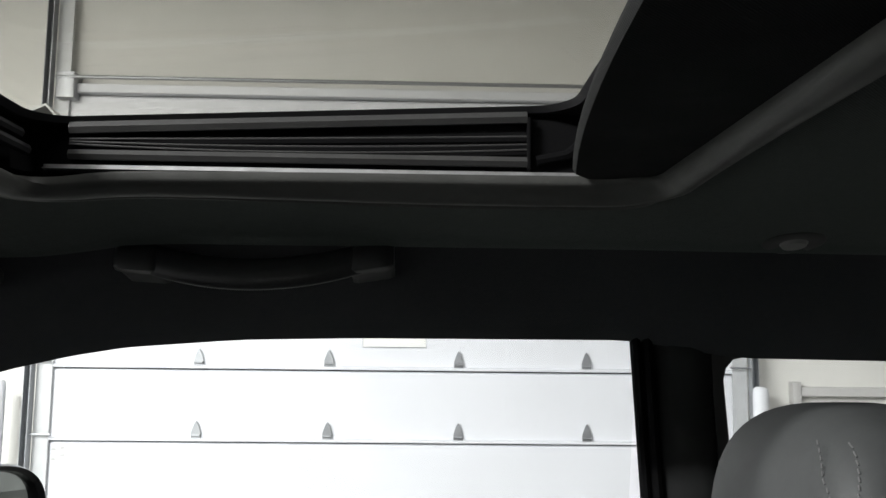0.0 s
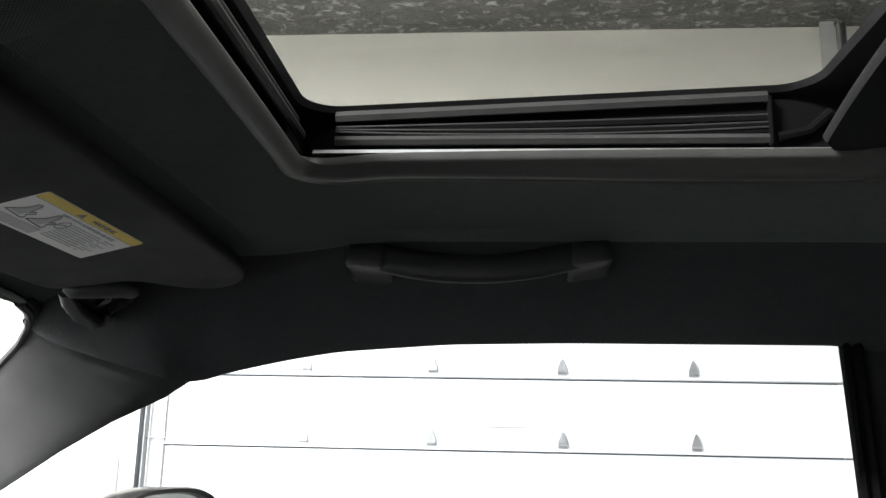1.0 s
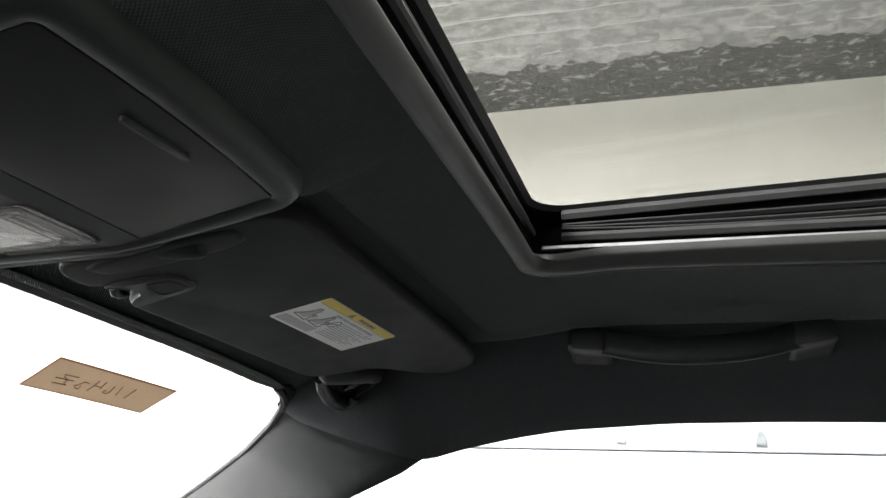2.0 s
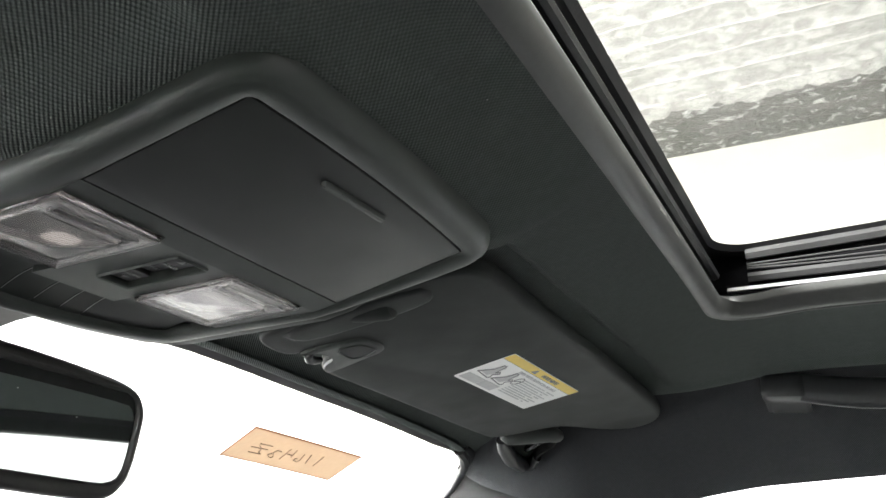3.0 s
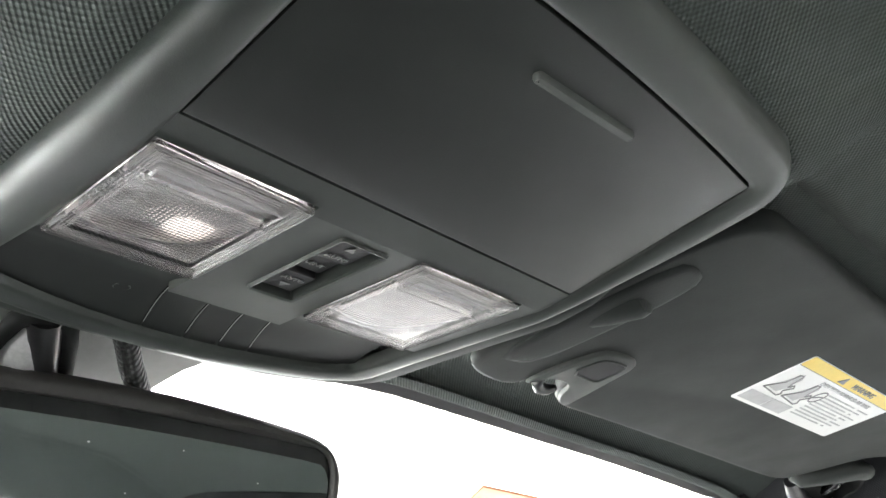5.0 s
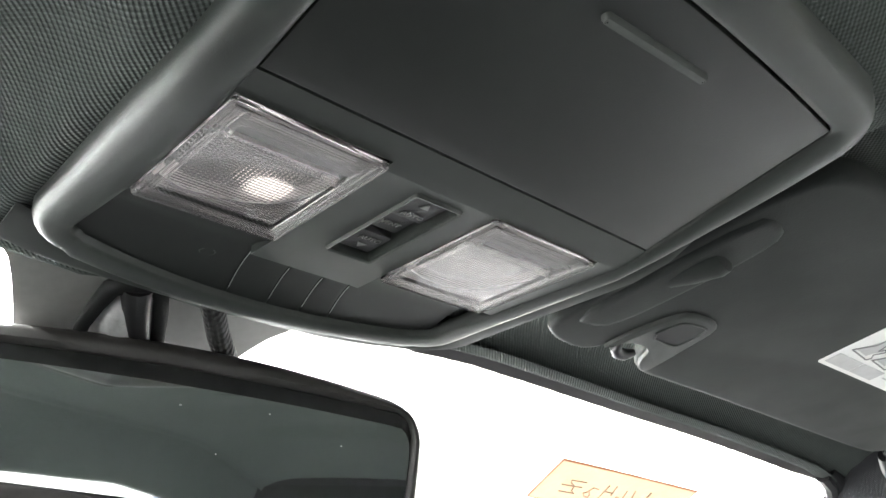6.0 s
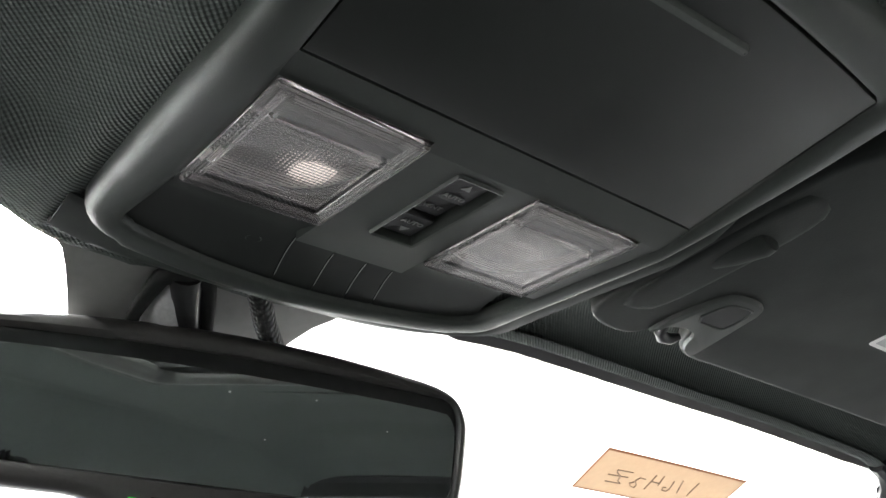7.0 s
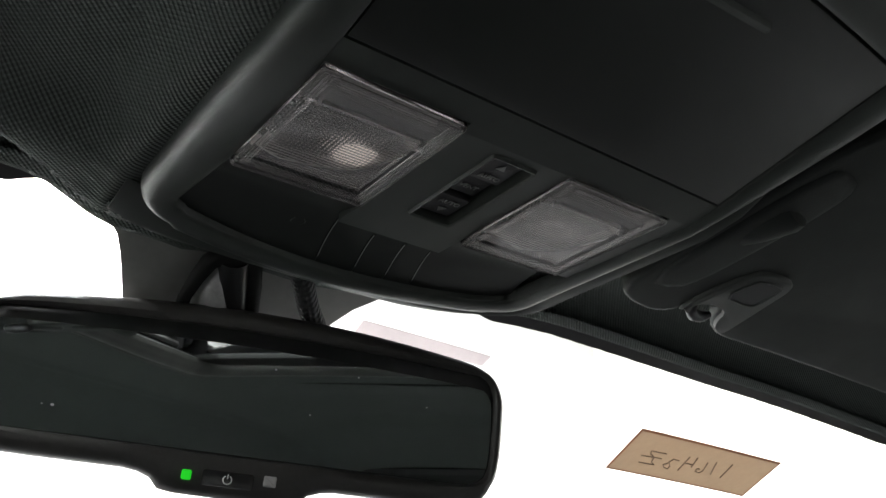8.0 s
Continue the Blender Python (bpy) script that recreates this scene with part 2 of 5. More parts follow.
def part(name, vf, material, parent=None, label="", smooth=True, kind="", category=""):
    """One mesh object from world vertices and faces, under a thing or part."""
    verts, faces = vf
    o = base(parent)
    me = bpy.data.meshes.new(name)
    me.from_pydata([tuple(Vector(v) - o) for v in verts], [], faces)
    bm = bmesh.new()
    bm.from_mesh(me)
    bmesh.ops.recalc_face_normals(bm, faces=bm.faces)
    for f in bm.faces:
        f.smooth = smooth
    for e in bm.edges:
        if smooth and len(e.link_faces) == 2 and e.calc_face_angle(0) > 0.7:
            e.smooth = False
    bm.to_mesh(me)
    bm.free()
    me.materials.append(material)
    ob = new(name, me)
    ob.parent = parent
    return tagged(ob, label, category, "", kind)


def join(*vfs):
    verts, faces = [], []
    for v, f in vfs:
        k = len(verts)
        verts += list(v)
        faces += [tuple(i + k for i in g) for g in f]
    return verts, faces


def grid(f, us, vs, skip=None, flip=False):
    """A sheet f(u, v) over the values us x vs."""
    verts = [f(u, v) for u in us for v in vs]
    nv, faces = len(vs), []
    for i in range(len(us) - 1):
        for j in range(nv - 1):
            if skip and skip((us[i] + us[i + 1]) / 2, (vs[j] + vs[j + 1]) / 2):
                continue
            a = i * nv + j
            faces.append((a, a + 1, a + nv + 1, a + nv))
    return verts, faces


def thick(f, us, vs, off, skip=None):
    """A closed shell: sheet f and the same sheet moved by off."""
    v, fa = grid(f, us, vs, skip)
    k, off = len(v), Vector(off)
    v2 = [tuple(Vector(p) + off) for p in v]
    count = {}
    for g in fa:
        for a, b in zip(g, g[1:] + g[:1]):
            count[(a, b)] = 1
    sides = [(a, b, b + k, a + k) for (a, b) in count if (b, a) not in count]
    return list(v) + v2, fa + [tuple(i + k for i in g[::-1]) for g in fa] + sides


def span(a, b, n):
    return [a + (b - a) * i / n for i in range(n + 1)]


def lerp(table, x):
    """Piecewise-linear value from a table of (x, value)."""
    if x <= table[0][0]:
        return table[0][1]
    for (a, p), (b, q) in zip(table, table[1:]):
        if x <= b:
            return p + (q - p) * (x - a) / (b - a)
    return table[-1][1]


def soft(table, x, w=0.02):
    return sum(lerp(table, x + w * k / 3) for k in range(-3, 4)) / 7


def step(a, b, x):
    k = min(max((x - a) / (b - a), 0), 1)
    return k * k * (3 - 2 * k)


def rrect(x0, x1, y0, y1, r, n=6):
    """A rounded rectangle's outline."""
    pts = []
    for cx, cy, a in ((x1 - r, y1 - r, 0), (x0 + r, y1 - r, 90), (x0 + r, y0 + r, 180), (x1 - r, y0 + r, 270)):
        for i in range(n + 1):
            t = radians(a + 90 * i / n)
            pts.append((cx + r * math.cos(t), cy + r * math.sin(t)))
    return pts


def inset(pts, d):
    """The closed outline pts moved inwards (to its left side) by d."""
    out, n = [], len(pts)
    area2 = sum(pts[i][0] * pts[(i + 1) % n][1] - pts[(i + 1) % n][0] * pts[i][1] for i in range(n))
    s = 1 if area2 > 0 else -1
    for i in range(n):
        p, a, b = Vector(pts[i]), Vector(pts[i - 1]), Vector(pts[(i + 1) % n])
        t = (b - a)
        if t.length < 1e-9:
            out.append(tuple(p))
            continue
        t.normalize()
        out.append(tuple(p + Vector((-t.y, t.x)) * d * s))
    return out


def rings(loops, cap_first=False, cap_last=False, closed=True):
    """Skin through loops of equal length."""
    n = len(loops[0])
    verts = [p for lp in loops for p in lp]
    faces = []
    for k in range(len(loops) - 1):
        for i in range(n if closed else n - 1):
            j = (i + 1) % n
            faces.append((k * n + i, k * n + j, (k + 1) * n + j, (k + 1) * n + i))
    if cap_first:
        faces.append(tuple(range(n))[::-1])
    if cap_last:
        faces.append(tuple(range((len(loops) - 1) * n, len(loops) * n)))
    return verts, faces


def plate(outline, low, height, bev=0.0015, at=None):
    """A plate with rounded edges: underside at low(x, y), its top height above."""
    loops = []
    for d, dz in ((bev * 1.6, 0), (bev * 0.5, bev * 0.15), (0, bev)):
        loops.append([(x, y, low(x, y) + dz) for x, y in inset(outline, d)])
    loops.append([(x, y, low(x, y) + height) for x, y in outline])
    return rings(loops, True, True)


def box(x0, x1, y0, y1, z0, z1, bev=0.0):
    o = rrect(x0, x1, y0, y1, max(bev, 1e-4), 2 if bev else 1)
    loops = [[(x, y, z0) for x, y in inset(o, bev * 0.6)]] if bev else []
    loops += [[(x, y, z0 + bev * 0.6) for x, y in o], [(x, y, z1 - bev * 0.6) for x, y in o]]
    if bev:
        loops.append([(x, y, z1) for x, y in inset(o, bev * 0.6)])
    return rings(loops, True, True)


def tube(path, r, n=10, squash=1.0):
    """A round bar along a path; r a number or one radius a point."""
    loops = []
    for i, p in enumerate(path):
        p = Vector(p)
        t = (Vector(path[min(i + 1, len(path) - 1)]) - Vector(path[max(i - 1, 0)])).normalized()
        ref = Vector((0, 0, 1)) if abs(t.z) < 0.9 else Vector((1, 0, 0))
        a = t.cross(ref).normalized()
        b = a.cross(t)
        rad = r[i] if isinstance(r, (list, tuple)) else r
        loops.append([tuple(p + a * rad * squash * math.cos(2 * math.pi * k / n) + b * rad * math.sin(2 * math.pi * k / n)) for k in range(n)])
    return rings(loops, True, True)


def framed(vf, o, u, v, w):
    """Vertices given in an own frame (u, v, w axes at o) to the world."""
    o, u, v, w = Vector(o), Vector(u), Vector(v), Vector(w)
    return [tuple(o + u * a + v * b + w * c) for a, b, c in vf[0]], vf[1]


def lettering(name, text, size, o, u, v, material, parent, depth=0.0002):
    """Text with its baseline's middle at o, reading along u with its top towards v."""
    cu = bpy.data.curves.new(name, "FONT")
    cu.body, cu.size, cu.align_x, cu.extrude = text, size, "CENTER", depth
    cu.resolution_u = 2
    tmp = bpy.data.objects.new(name, cu)
    scene.collection.objects.link(tmp)
    me = bpy.data.meshes.new_from_object(tmp.evaluated_get(bpy.context.evaluated_depsgraph_get()))
    bpy.data.objects.remove(tmp)
    u, v = Vector(u).normalized(), Vector(v).normalized()
    w, at = u.cross(v), Vector(o) - base(parent)
    for q in me.vertices:
        q.co = at + u * q.co.x + v * q.co.y + w * q.co.z
    me.materials.append(material)
    ob = new(name, me)
    ob.parent = parent
    return ob


# ---- the garage round the car ----
GX0, GX1, GY0, GY1, GZ = -6.0, 6.0, -6.1, 6.1, 4.45
part("floor", box(GX0 - 0.2, GX1 + 0.2, GY0 - 0.2, GY1 + 0.2, -0.15, 0), FLOOR, None, "sealed grey concrete garage floor", False, "structure", "floor")
part("wall_south", box(GX0 - 0.2, GX1 + 0.2, GY0 - 0.2, GY0, 0, GZ + 0.2), DIM_WALL, None, "garage wall out of view, grey to cut bounced light", False, "structure", "wall")
part("wall_west", box(GX0 - 0.2, GX0, GY0, GY1, 0, GZ + 0.2), WALL_AHEAD, None, "plain white garage wall ahead of the car", False, "structure", "wall")
part("wall_east", box(GX1, GX1 + 0.2, GY0, GY1, 0, GZ + 0.2), DIM_WALL, None, "garage wall behind the car, out of view, grey to cut bounced light", False, "structure", "wall")
DX0, DX1, DTOP = -2.66, 2.35, 3.15
part("wall_north", join(box(GX0 - 0.2, DX0, GY1, GY1 + 0.2, 0, GZ + 0.2), box(DX1, GX1 + 0.2, GY1, GY1 + 0.2, 0, GZ + 0.2),
                        box(DX0, DX1, GY1, GY1 + 0.2, DTOP, GZ + 0.2)), WALL, None, "off-white garage wall round the sectional door", False, "structure", "wall")


def ceiling_z(x, y):
    rib = max(0, 1 - abs((y - 0.07) % 0.25 - 0.125) / 0.018) * 0.018
    wr = noise.noise((x * 2.1, y * 5, 0)) * 0.02 + noise.noise((x * 7, y * 9, 3)) * 0.008
    return GZ - rib + wr


ys = sorted({round(y, 3) for y in span(GY0, 5.35, 60)} | {round(0.195 + 0.25 * k + d, 3) for k in range(-25, 21) for d in (-0.018, 0, 0.018)})
ys = [y for y in ys if GY0 <= y <= 5.36]
def film_pt(x, y):
    ragged = step(5.1, 5.36, y)
    return (x, y + ragged * (0.08 * noise.noise((x * 4, 0, 4)) + 0.09 * noise.noise((x * 13, 2, 4))), ceiling_z(x, y) - 0.05 * ragged)


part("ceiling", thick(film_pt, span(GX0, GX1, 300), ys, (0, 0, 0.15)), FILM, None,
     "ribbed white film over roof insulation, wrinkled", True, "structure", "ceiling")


def foil_z(x, y):
    return GZ - 0.02 + (noise.noise((x * 3, y * 6, 7)) * 0.03 + abs(noise.noise((x * 9, y * 12, 1))) * 0.02) * step(6.1, 5.9, y)


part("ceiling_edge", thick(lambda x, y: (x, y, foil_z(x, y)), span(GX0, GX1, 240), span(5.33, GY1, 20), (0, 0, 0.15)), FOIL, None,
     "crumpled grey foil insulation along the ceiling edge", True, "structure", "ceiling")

# sectional door
door = root("garage_door", (-0.18, 6.04, 0), "closed white sectional garage door with steel hinges", "garage door")
seams = [0.0, 0.078, 0.598, 1.118, 1.638, 2.158, 2.678, DTOP]
for z0, z1 in zip(seams, seams[1:]):
    prof = [(6.04, z0 + 0.004), (6.014, z0 + 0.010), (6.014, z0 + 0.024), (6.043, z0 + 0.034), (6.043, z1 - 0.022), (6.056, z1 - 0.006), (6.09, z1 - 0.004), (6.09, z0 + 0.004)]
    part("door_panel", rings([[(x, y, z) for y, z in prof] for x in (DX0 + 0.02, DX1 - 0.02)], True, True), WHITE, door, "", False)
plate_prof = [(-0.034, 0.0), (0.034, 0.0), (0.034, 0.045), (0.012, 0.105), (0.0, 0.125), (-0.012, 0.105), (-0.034, 0.045)]
for z in seams[2:6]:
    for x in (-1.588, -0.646, 0.302, 1.243):
        h = part("hinge", rings([[(x + a, 6.036 - d, z + 0.028 + b) for a, b in plate_prof] for d in (0.0, 0.012)], True, True), STEEL, door, "grey steel hinge plate", False)
        part("hinge_pin", tube([(x - 0.03, 6.018, z + 0.05), (x + 0.03, 6.018, z + 0.05)], 0.009, 8), STEEL, h)
for side, x in ((-1, DX0), (1, DX1)):
    t = root("door_track", (x, 6.0, 0), "galvanised steel door track on the wall", "door track", "door tracks")
    part("angle_plate", join(box(x - 0.03 - 0.05 * (side < 0), x + 0.03 + 0.05 * (side > 0), 6.012, 6.03, 0, GZ - 0.02)), GALV, t)
    xx = x + side * 0.11
    part("rail", join(box(xx - 0.025, xx - 0.02, 5.93, 6.0, 0, GZ - 0.05), box(xx + 0.02, xx + 0.025, 5.93, 6.0, 0, GZ - 0.05), box(xx - 0.025, xx + 0.025, 6.0, 6.006, 0, GZ - 0.05)), STEEL, t)
    for z in (0.65, 1.17, 1.69, 2.2):
        part("roller", tube([(x - side * 0.06, 5.975, z), (xx, 5.975, z)], [0.007, 0.007], 8), STEEL, t)
beam = root("door_header", (-0.18, 6.02, DTOP + 0.04), "pale steel header rail above the garage door", "header rail")
part("rail", box(DX0, DX1, 5.995, 6.098, DTOP + 0.01, DTOP + 0.075, 0.006), WHITE, beam)
part("shaft", tube([(DX0 - 0.05, 5.95, DTOP + 0.11), (DX1 + 0.05, 5.95, DTOP + 0.11)], 0.014, 10), STEEL, beam, "steel torsion shaft")
part("bracket", box(DX0 - 0.04, DX0 + 0.09, 5.94, 6.09, DTOP - 0.05, DTOP + 0.15, 0.004), STEEL, beam, "steel end bracket")
# Bars outline the sheet; the lower one draws the shadow line below it.
for edge in (box(-0.40, 0.06, 6.036, 6.0425, 1.288, 1.293), box(-0.40, 0.06, 6.038, 6.0425, 1.547, 1.550), box(-0.403, -0.400, 6.038, 6.0425, 1.288, 1.550), box(0.060, 0.063, 6.038, 6.0425, 1.288, 1.550)):
    part("sheet_edge", edge, STEEL, door, "thin edge bar round the sheet, the lower one drawing its shadow line", False)
sheet = part("paper_sheet", box(-0.40, 0.06, 6.0405, 6.0425, 1.295, 1.545), PAPER, None, "blank white sheet fixed to the garage door", False, "", "paper sheet")
marks = root("door_mark", (-2.55, 6.04, 0.5), "small faint brown marks on the door panel", "mark")
for dx, dz in ((-0.06, 0.07), (0.0, 0.08), (0.0, 0.03), (-0.06, 0.0)):
    part("bar", box(-2.55 + dx, -2.52 + dx, 6.0395, 6.0428, 0.46 + dz, 0.478 + dz), GREYINK, marks, "", False)
for x in (-2.93, 2.46):
    p = root("bollard", (x, 5.85, 0), "white round guard post beside the door track", "bollard", "guard posts")
    prof = [(0.055, 0), (0.055, 0.99), (0.05, 1.025), (0.035, 1.04), (0.0, 1.045)]
    loops = [[(x + r * math.cos(a * math.pi / 10), 5.85 + r * math.sin(a * math.pi / 10), z) for a in range(20)] for r, z in prof[:-1]]
    part("post", rings(loops, True, True), WHITE, p)
rail = root("wall_rail", (4.0, 6.08, 1.0), "pale grey horizontal bumper rail on the garage wall", "wall rail")
part("rail", box(2.83, 5.4, 6.03, 6.098, 0.965, 1.035, 0.01), PALE, rail)
part("end_bracket", box(2.77, 2.835, 6.02, 6.098, 0.91, 1.07, 0.005), PALE, rail)

# added ceiling lamps, out of view
for lamp_x, lamp_y, watts in LAMPS:
    lp = root("strip_light", (lamp_x, lamp_y, 4.4), "long white ceiling light out of view, added to light the garage", "ceiling light", "garage lights")
    part("body", box(lamp_x - 1.75, lamp_x + 1.75, lamp_y - 0.19, lamp_y + 0.19, 4.3, 4.41, 0.01), WHITE, lp)
    part("diffuser", box(lamp_x - 1.7, lamp_x + 1.7, lamp_y - 0.15, lamp_y + 0.15, 4.25, 4.299, 0.01), DIFFUSER, lp, "glowing diffuser")

# ---- the car's cabin: shell ----
CENTRE = [(-0.61, 1.367), (-0.575, 1.374), (-0.50, 1.386), (-0.42, 1.390), (-0.34, 1.398), (-0.30, 1.412), (-0.27, 1.424), (-0.24, 1.4335), (-0.2, 1.4375), (0.2, 1.440), (0.8, 1.4385), (0.93, 1.435), (1.0, 1.427), (1.2, 1.400), (1.42, 1.364), (1.5, 1.345)]
DROP = [(-0.6, 0.012), (-0.5, 0.006), (-0.40, 0.0), (-0.34, 0.0), (-0.25, 0.021), (-0.2, 0.0245), (0.3, 0.027), (1.5, 0.03)]
EDGE_Y = [(-0.62, 0.615), (-0.58, 0.60), (-0.50, 0.575), (-0.42, 0.563), (-0.36, 0.56), (1.5, 0.56)]
LIP_X = [(0, -0.597), (0.05, -0.592), (0.1, -0.582), (0.15, -0.577), (0.3, -0.579), (0.4, -0.578), (0.55, -0.579), (0.6, -0.588), (0.64, -0.602)]


PAD_X = [(-0.30, -0.518), (-0.18, -0.526), (-0.145, -0.537), (-0.131, -0.546), (-0.121, -0.555), (-0.109, -0.5655), (-0.095, -0.577), (-0.06, -0.583), (0.0, -0.585)]


def lip_x(y):
    return soft(LIP_X, abs(y), 0.02) - 0.005 * step(-0.07, -0.09, y) * (1 - step(0.10, 0.125, -y)) + 0.003 * step(0.108, 0.135, -y) * (1 - step(0.16, 0.30, -y))


def wind_z(x, y):
    return 1.6323 + 0.44 * x - 0.06 * y * y


def head_z(x, y):
    a = abs(y)
    z = soft(CENTRE, x) - soft(DROP, x, 0.03) * (a / 0.56) ** 5 + 0.018 * step(0.335, 0.60, x) * (1 - step(0.86, 0.97, x)) * (1 - step(0.28, 0.52, a))
    nest = step(-0.53, -0.50, x) * (1 - step(-0.347, -0.335, x)) * step(0.105, 0.13, a) * (1 - step(0.49, 0.55, a))
    fall = 1 - (step(0.106, 0.128, y) if y > 0 else step(0.128, 0.235 + 0.07 * step(-0.50, -0.56, x), -y))
    near = 1 - step(-0.06, -0.02, y)
    pad = fall * step(-0.575 - 0.03 * near, -0.54 - 0.05 * near, x) * (1 - step(-0.335, -0.285, x))
    low = (1.36 + 0.216 * (x + 0.43) if x > -0.43 else 1.3595 + 0.045 * (x + 0.43)) + 0.008 - 0.0045 * step(-0.44, -0.53, x) * step(-0.096, -0.108, y) * (1 - step(0.14, 0.20, -y))
    z = z * (1 - pad) + min(z, low) * pad
    xf = lerp(PAD_X, y)
    k = step(-0.52, -0.578, x) * (1 - near) + step(xf + 0.006, xf - 0.022, x) * near
    return min((z + 0.010 * nest) * (1 - k) + (wind_z(x, y) - 0.005) * k, max(wind_z(x, y) - 0.005, 1.3) if x < -0.55 else 9)


def edge_y(x):
    return soft(EDGE_Y, x)


HX = sorted([-0.61 + 0.006 * i for i in range(70)] + [-0.2695] + span(-0.18, 0.12, 16) + span(0.126, 0.1855, 11) + span(0.20, 0.30, 6) + span(0.33, 1.5, 30))
HV = sorted({round(v, 5) for v in span(-1, 1, 80)} | {s * v for s in (1, -1) for v in (0.982, 0.99, 0.996)} | {round(v, 5) for v in span(-0.30, -0.15, 40)} | {round(s * y / 0.56, 5) for s in (1, -1) for y in (0.365, 0.372, 0.379, 0.386, 0.392, 0.398, 0.403, 0.408, 0.413, 0.418, 0.424)})
RING_CORNERS = rrect(-0.262, 0.178, -0.411, 0.411, 0.035, 8)
RING = []
for p0, p1 in zip(RING_CORNERS, RING_CORNERS[1:] + RING_CORNERS[:1]):
    cuts_n = max(1, round(math.dist(p0, p1) / 0.02))
    RING += [(p0[0] + (p1[0] - p0[0]) * i / cuts_n, p0[1] + (p1[1] - p0[1]) * i / cuts_n) for i in range(cuts_n)]


def inside(x, y, x0, x1, y0, y1, r):
    dx, dy = max(x0 + r - x, x - x1 + r, 0), max(y0 + r - y, y - y1 + r, 0)
    return x0 < x < x1 and y0 < y < y1 and dx * dx + dy * dy < r * r


def head_f(u, v):
    y = v * edge_y(u)
    x = u
    if u < -0.5:
        lip = lip_x(y)
        x = lip + (u + 0.61) * (-0.5 - lip) / 0.11
    return (x, y, head_z(x, y) - 0.0035 * step(0.972, 0.995, abs(v)) * step(-0.38, -0.30, x))


part("headliner", thick(head_f, HX, HV, (0, 0, 0.006), lambda u, v: inside(u, v * edge_y(u), -0.2695, 0.1855, -0.418, 0.418, 0.04)), CLOTH, None,
     "charcoal woven cloth headliner with a sunroof opening", True, "structure", "headliner")
lipy = span(-0.615, 0.615, 120)


def lip_pt(y, k):
    x = lip_x(y)
    z = head_z(x, y)
    return [(x + 0.010, z - 0.0005), (x + 0.003, z - 0.0025), (x - 0.003, z - 0.001), (x - 0.0045, z + 0.004), (x - 0.002, z + 0.02)][k]


part("trim", grid(lambda y, k: (lip_pt(y, k)[0], y, lip_pt(y, k)[1]), lipy, [0, 1, 2, 3, 4]), CLOTH, None, "rolled soft front edge of the headliner", True, "structure", "trim")


def seal_f(y, k):
    x = lip_x(y)
    d = (-0.002, -0.007, -0.0125)[k] * (1 - 0.7 * step(0.53, 0.595, abs(y))) * (1 - 0.85 * (1 - step(0.09, 0.12, y)) * (1 - step(0.118, 0.14, -y))) - 0.0007 * noise.noise((y * 240, k * 3.0, 0)) * (k == 2)
    return (x + d, y, min(wind_z(x + d, y) - 0.003, head_z(x, y) + (0.006, 0.003, 0.008)[k]))


part("trim", thick(seal_f, span(-0.60, 0.60, 240), [0, 1, 2], (0, 0, 0.004)), BLACK, None, "black sealant along the windshield top", True, "structure", "trim")

# side rails, pillars and doors
EDGE = [(-0.615, 0.642, 1.338), (-0.585, 0.634, 1.320), (-0.529, 0.634, 1.303), (-0.46, 0.645, 1.284), (-0.44, 0.664, 1.280), (-0.40, 0.668, 1.293), (-0.34, 0.672, 1.307),
        (-0.285, 0.674, 1.3165), (-0.17, 0.676, 1.3255), (-0.05, 0.677, 1.3285), (0.23, 0.678, 1.3295), (0.30, 0.678, 1.318), (0.34, 0.678, 1.3125), (0.8, 0.678, 1.308), (1.1, 0.678, 1.28), (1.5, 0.678, 1.2)]
EY, EZ = [(a, b) for a, b, c in EDGE], [(a, c) for a, b, c in EDGE]
PIL_W = [(-0.606, 0.640, 1.338), (-0.640, 0.682, 1.322), (-0.697, 0.731, 1.294), (-0.775, 0.775, 1.256), (-0.861, 0.817, 1.214), (-0.948, 0.853, 1.171), (-1.10, 0.905, 1.09), (-1.25, 0.93, 1.0)]
PIL_P = [(-0.438, 0.664, 1.284), (-0.47, 0.676, 1.266), (-0.533, 0.690, 1.239), (-0.59, 0.697, 1.207), (-0.652, 0.702, 1.166), (-0.72, 0.712, 1.123), (-0.83, 0.73, 1.05), (-0.95, 0.75, 0.97)]


